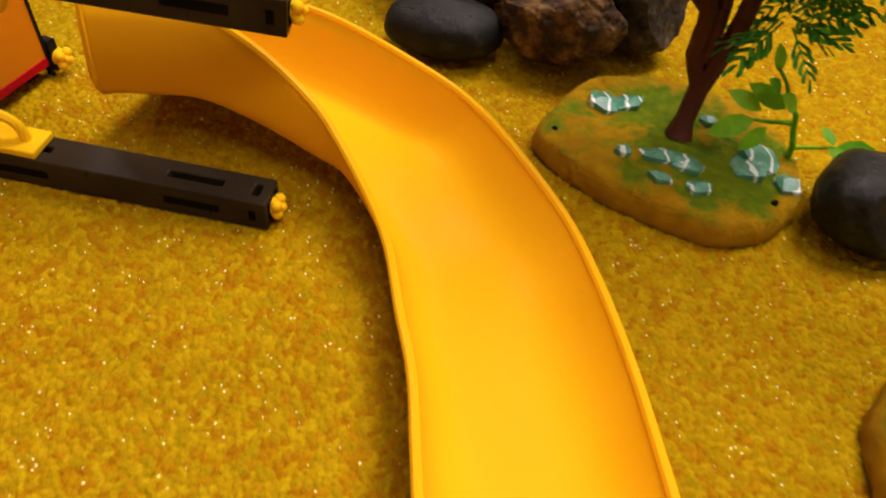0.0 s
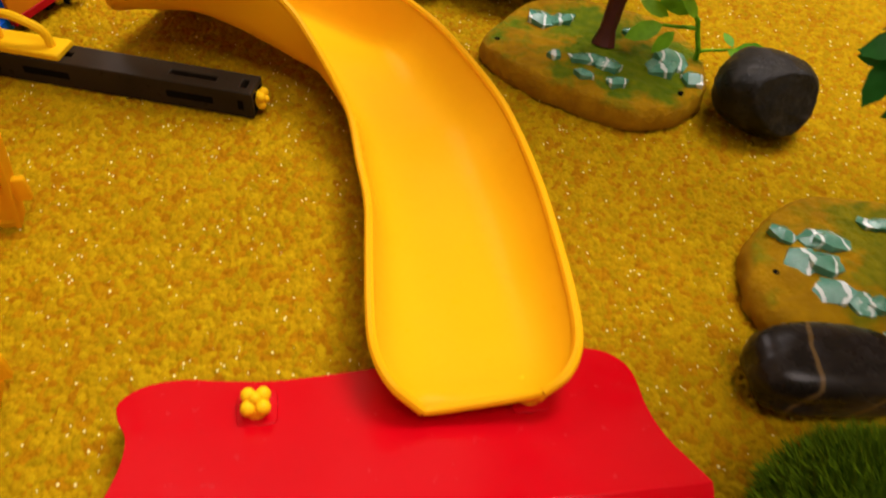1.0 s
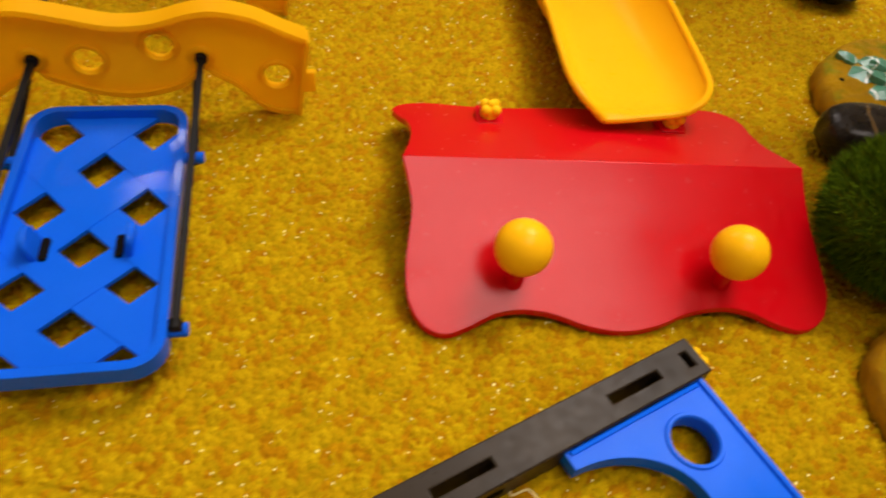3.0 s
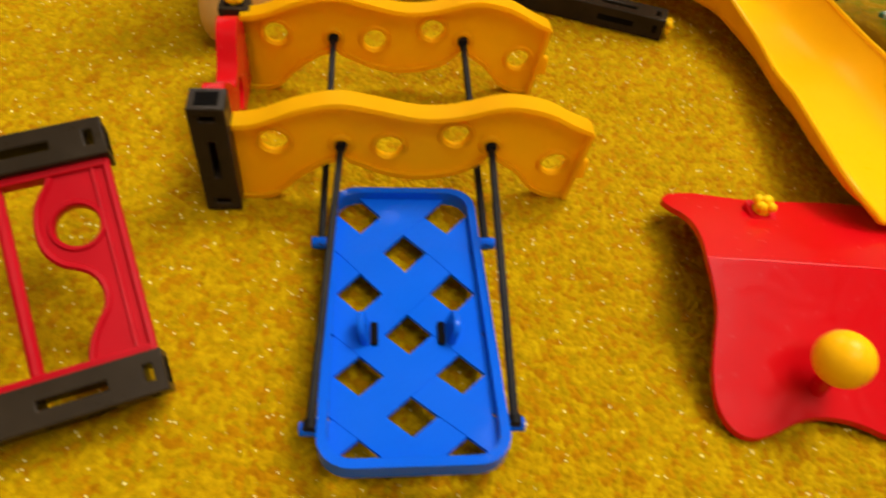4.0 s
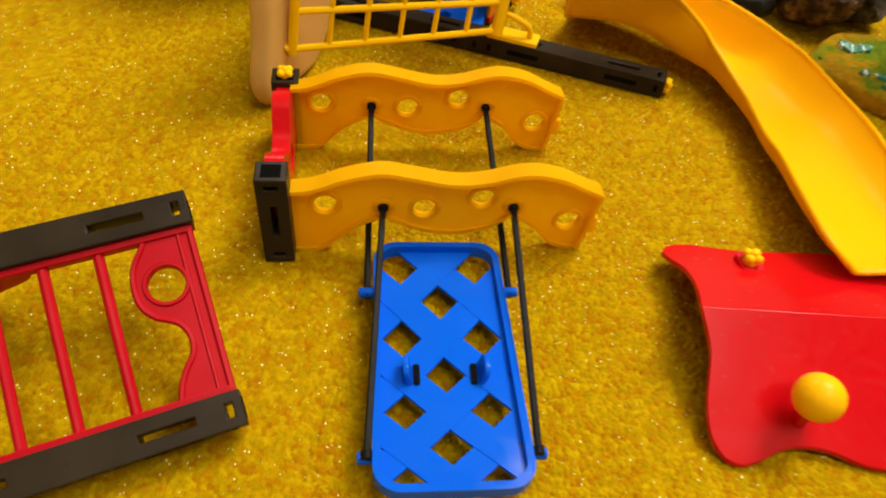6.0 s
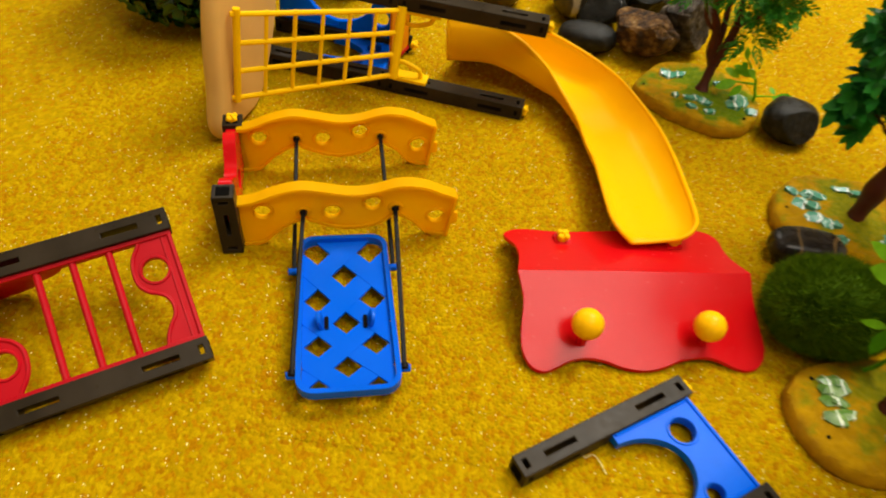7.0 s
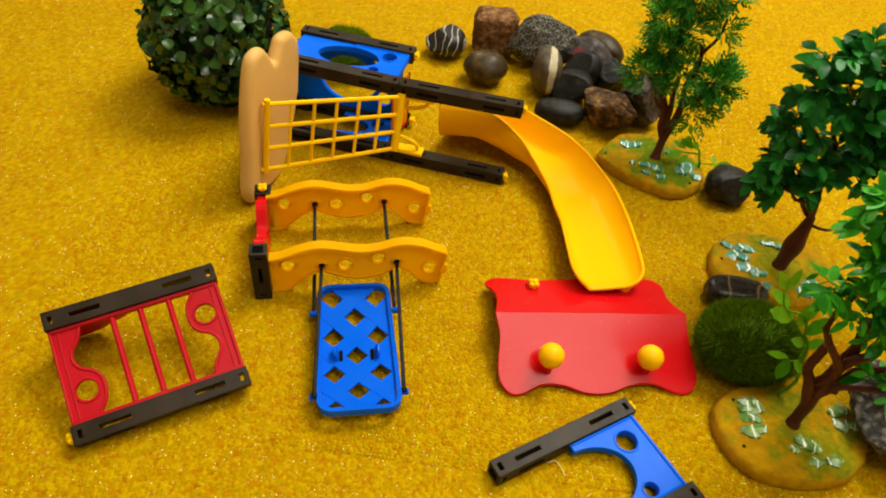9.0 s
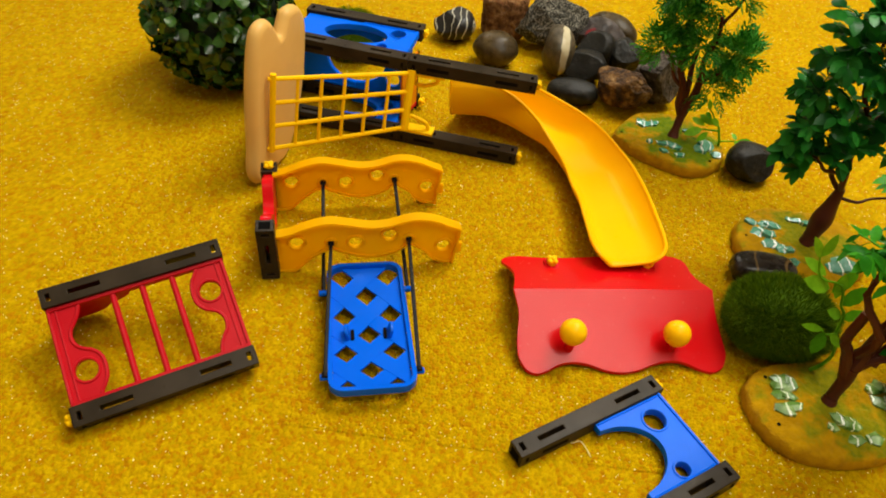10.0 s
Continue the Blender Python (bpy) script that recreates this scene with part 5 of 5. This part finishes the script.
# ---- second tree: broad leaves ----
b2, c2 = ground_base("tree_base", [(0.182, 0.155), (0.189, 0.179), (0.212, 0.200), (0.238, 0.202), (0.275, 0.198), (0.296, 0.168), (0.286, 0.134), (0.250, 0.114), (0.214, 0.124), (0.190, 0.134)], 2,
                     "brown and green painted tree base with pale green stones", material=M_BASE_OCHRE)
for k, (x, y, sx, sy, a) in enumerate(((0.1990, 0.1763, 0.008, 0.008, 0), (0.2136, 0.1769, 0.016, 0.011, 10), (0.2065, 0.1645, 0.018, 0.012, 20), (0.2087, 0.1501, 0.009, 0.009, 60), (0.2219, 0.1451, 0.014, 0.011, 10),
                                       (0.2377, 0.1845, 0.012, 0.007, -5), (0.2245, 0.1310, 0.007, 0.007, 0), (0.2626, 0.1327, 0.020, 0.018, 60), (0.2496, 0.1834, 0.009, 0.007, 20))):
    gem(b2, c2, x, y, (sx, sy), 60 + k, a)
dot(b2, c2, 0.1914, 0.1581)
dot(b2, c2, 0.2010, 0.1800)


def leafy_tree(at, trunk, limbs, clumps, material, seed, label, leaf_size, slim):
    t = thing("leafy_tree", label, "toy tree", Matrix.Translation(at))
    rng = random.Random(seed)
    bm = bmesh.new()
    pts = [Vector(q[:3]) for q in trunk]
    tube(bm, [Vector(q) for q in catmull(pts, 4)], [float(q[0]) for q in catmull([(w[3],) for w in trunk], 4)], 16)
    for a, b, r0, r1 in limbs:
        limb(bm, a, b, r0, r1, rng)
    part("trunk", bm, M_TRUNK, t)
    for (x, y, z), r, n in clumps:
        bm = bmesh.new()
        c = Vector((x, y, z))
        for k in range(max(3, n // 7)):
            d = aim(rng, 0.25)
            d.z *= 0.85
            tip = c + d * r * rng.uniform(0.72, 0.95)
            way = (d + aim(rng) * 0.35).normalized()
            root = tip - way * r * rng.uniform(0.6, 0.9)
            side = way.cross(Vector((0.1, -0.3, 1)) + aim(rng) * 0.4).normalized()
            tube(bm, [root, root.lerp(tip, 0.5) + aim(rng) * 0.0012, tip], [0.0008, 0.0006, 0.0004], 4, False)
            for at_, s in ((0.25, 1), (0.32, -1), (0.55, -1), (0.62, 1), (0.88, 1), (0.92, -1), (1.0, 0)):
                if rng.random() < 0.12:
                    continue
                ln = leaf_size * rng.uniform(0.62, 1.12) * (0.85 if at_ > 0.8 else 1)
                w = (way * (0.75 if s else 1.0) + side * s * rng.uniform(0.6, 1.0) + aim(rng) * 0.35 + Vector((0, 0, -0.12))).normalized()
                leaf(bm, root.lerp(tip, at_), w, Vector((0, -0.25, 0.9)) + d * 0.4 + aim(rng) * 0.55, ln, ln * slim * rng.uniform(0.85, 1.1), 0.14, rng.uniform(0.1, 0.4))
        leafy_object("branch", bm, material, t)
    return t


leafy_tree((0.2440, 0.1600, 0.0115), [(-0.002, -0.002, -0.001, 0.0066), (0.0, 0.0, 0.009, 0.0062), (0.002, 0.002, 0.024, 0.0086), (0.003, 0.003, 0.038, 0.0060), (0.004, 0.004, 0.056, 0.0034)],
           [((0.004, 0.004, 0.053), (-0.022, 0.006, 0.110), 0.0024, 0.0014), ((0.004, 0.004, 0.053), (-0.004, 0.008, 0.120), 0.0028, 0.0018), ((0.004, 0.004, 0.048), (0.050, -0.002, 0.058), 0.0015, 0.0009),
            ((0.000, 0.006, 0.090), (0.020, 0.010, 0.150), 0.0026, 0.0014), ((-0.004, 0.005, 0.070), (-0.040, 0.002, 0.090), 0.0018, 0.0010), ((-0.004, 0.008, 0.120), (-0.022, 0.008, 0.190), 0.0022, 0.0010)],
           [((-0.036, -0.001, 0.079), 0.015, 42), ((-0.050, -0.001, 0.094), 0.015, 42), ((0.056, 0.000, 0.126), 0.026, 80), ((0.060, 0.004, 0.160), 0.026, 80), ((-0.048, 0.000, 0.106), 0.016, 41), ((-0.030, 0.000, 0.094), 0.018, 48), ((-0.030, 0.002, 0.120), 0.028, 112), ((-0.046, 0.002, 0.142), 0.022, 70), ((-0.040, 0.004, 0.172), 0.024, 83), ((-0.044, 0.004, 0.198), 0.020, 60),
            ((-0.016, 0.004, 0.160), 0.030, 121), ((-0.018, 0.004, 0.196), 0.028, 105), ((0.004, 0.006, 0.110), 0.030, 118), ((0.010, 0.006, 0.140), 0.032, 121), ((0.014, 0.008, 0.176), 0.032, 121), ((0.010, 0.008, 0.208), 0.026, 73),
            ((0.036, 0.004, 0.108), 0.028, 89), ((0.042, 0.006, 0.146), 0.030, 89), ((0.044, 0.008, 0.182), 0.028, 73), ((-0.006, -0.002, 0.096), 0.016, 32)],
           M_LEAF, 71, "toy tree with thick brown trunk and dense oval green leaves", 0.0160, 0.60)

# ---- third tree: light sprigs ----
b3, c3 = ground_base("tree_base", [(0.159, -0.005), (0.172, 0.017), (0.198, 0.027), (0.246, 0.033), (0.270, 0.006), (0.266, -0.021), (0.250, -0.041), (0.220, -0.051), (0.190, -0.050), (0.168, -0.036)], 3,
                     "ochre painted tree base with olive patches and pale green stones", material=M_BASE_OCHRE)
for k, (x, y, sx, sy, a) in enumerate(((0.1872, 0.0095, 0.0155, 0.008, 5), (0.1856, 0.0010, 0.0158, 0.009, 0), (0.1850, -0.0070, 0.0158, 0.009, -5), (0.1850, -0.0150, 0.0155, 0.010, 0), (0.2225, -0.0235, 0.0158, 0.0125, -8), (0.2120, -0.0270, 0.005, 0.006, 0),
                                       (0.2255, -0.0345, 0.008, 0.006, 0), (0.2380, -0.0320, 0.008, 0.007, 30), (0.2525, 0.0117, 0.014, 0.010, 30), (0.2559, -0.0002, 0.015, 0.010, -20), (0.2332, 0.0162, 0.010, 0.011, 0))):
    gem(b3, c3, x, y, (sx, sy), 80 + k, a, M_GEM_LIGHT)
dot(b3, c3, 0.1750, 0.0085)
dot(b3, c3, 0.1758, -0.0296)
leafy_tree((0.2165, -0.0035, 0.0115), [(-0.001, -0.002, -0.001, 0.0056), (0.0, 0.0, 0.008, 0.0042), (0.001, 0.001, 0.022, 0.0046), (0.001, 0.002, 0.034, 0.0044)],
           [((0.001, 0.001, 0.020), (-0.010, 0.008, 0.080), 0.0042, 0.0032), ((0.001, 0.002, 0.034), (0.000, 0.006, 0.110), 0.0050, 0.0032), ((0.001, 0.002, 0.034), (0.038, -0.004, 0.056), 0.0042, 0.0022), ((-0.002, 0.004, 0.045), (-0.014, 0.010, 0.130), 0.0035, 0.0018),
            ((0.002, 0.004, 0.050), (0.018, 0.008, 0.105), 0.0042, 0.0022), ((0.010, 0.001, 0.040), (0.040, 0.004, 0.085), 0.0032, 0.0015)],
           [((-0.032, 0.004, 0.134), 0.017, 56), ((-0.034, 0.006, 0.180), 0.011, 35), ((-0.030, 0.008, 0.196), 0.016, 49), ((-0.014, 0.006, 0.160), 0.020, 84), ((-0.014, 0.008, 0.192), 0.020, 84), ((-0.004, 0.006, 0.120), 0.021, 77), ((0.004, 0.008, 0.150), 0.030, 112), ((-0.004, 0.010, 0.215), 0.026, 84),
            ((0.024, 0.006, 0.104), 0.026, 77), ((0.030, 0.008, 0.140), 0.032, 112), ((0.022, -0.006, 0.066), 0.013, 21), ((0.036, -0.008, 0.064), 0.014, 28), ((0.000, 0.010, 0.184), 0.028, 98), ((0.044, 0.000, 0.090), 0.022, 49), ((0.034, 0.010, 0.176), 0.030, 84)],
           M_TWIG, 72, "toy tree with slim forked brown trunk and pointed green leaves", 0.0138, 0.45)
sprig = thing("leaf_sprig", "light green plastic twig with oval leaves, stuck beside a tree", "twig", Matrix.Translation((0.2090, 0.0200, 0.0118)))
rng = random.Random(77)
bm = bmesh.new()
limb(bm, (0, 0, 0), (0.006, 0.002, 0.030), 0.0014, 0.0012, rng)
limb(bm, (0.006, 0.002, 0.030), (-0.003, 0.008, 0.060), 0.0012, 0.0010, rng)
limb(bm, (-0.003, 0.008, 0.060), (-0.028, 0.019, 0.093), 0.0010, 0.0006, rng)
limb(bm, (0.003, 0.003, 0.038), (-0.010, -0.001, 0.043), 0.0008, 0.0006, rng)
part("twig", bm, M_SPRIG, sprig)
bm = bmesh.new()
for base, tip, wide in (((-0.014, 0.012, 0.071), (-0.0320, 0.008, 0.0800), 0.62), ((-0.027, 0.018, 0.091), (-0.0350, 0.018, 0.1060), 0.40), ((-0.027, 0.018, 0.092), (-0.0230, 0.020, 0.1080), 0.40), ((-0.009, 0.000, 0.043), (-0.0240, -0.002, 0.0480), 0.36),
                        ((-0.009, -0.001, 0.043), (-0.0130, -0.010, 0.0300), 0.62), ((-0.004, 0.000, 0.041), (0.0040, -0.006, 0.0350), 0.55), ((-0.008, 0.010, 0.064), (-0.0080, 0.012, 0.0820), 0.45), ((-0.004, 0.008, 0.060), (0.0100, 0.012, 0.0740), 0.5),
                        ((0.000, 0.006, 0.052), (-0.0120, 0.000, 0.0620), 0.5), ((0.001, 0.006, 0.050), (0.0160, 0.008, 0.0560), 0.5), ((-0.012, 0.011, 0.068), (0.0000, 0.016, 0.0840), 0.45), ((-0.019, 0.015, 0.079), (-0.0320, 0.022, 0.0860), 0.5)):
    way = Vector(tip) - Vector(base)
    leaf(bm, Vector(base), way, Vector((0, -0.7, 0.8)), way.length * 1.08, way.length * wide)
leafy_object("leaves", bm, M_SPRIG, sprig)

# ---- a loose thread on the carpet ----
thread = thing("thread", "short pale curled thread lying on the carpet", "thread", Matrix.Translation((0.0420, -0.0565, 0.0006)))
path = catmull([(-0.012, -0.002, 0), (-0.008, 0.004, 0.0006), (-0.004, 0.003, 0.001), (-0.003, -0.001, 0.0005), (0.002, 0.001, 0.001), (0.006, -0.003, 0.0004), (0.009, -0.009, 0)], 5)
part("strand", tube(bmesh.new(), path, 0.00035, 5), plastic("pale_thread", (0.75, 0.62, 0.25), 0.7), thread)
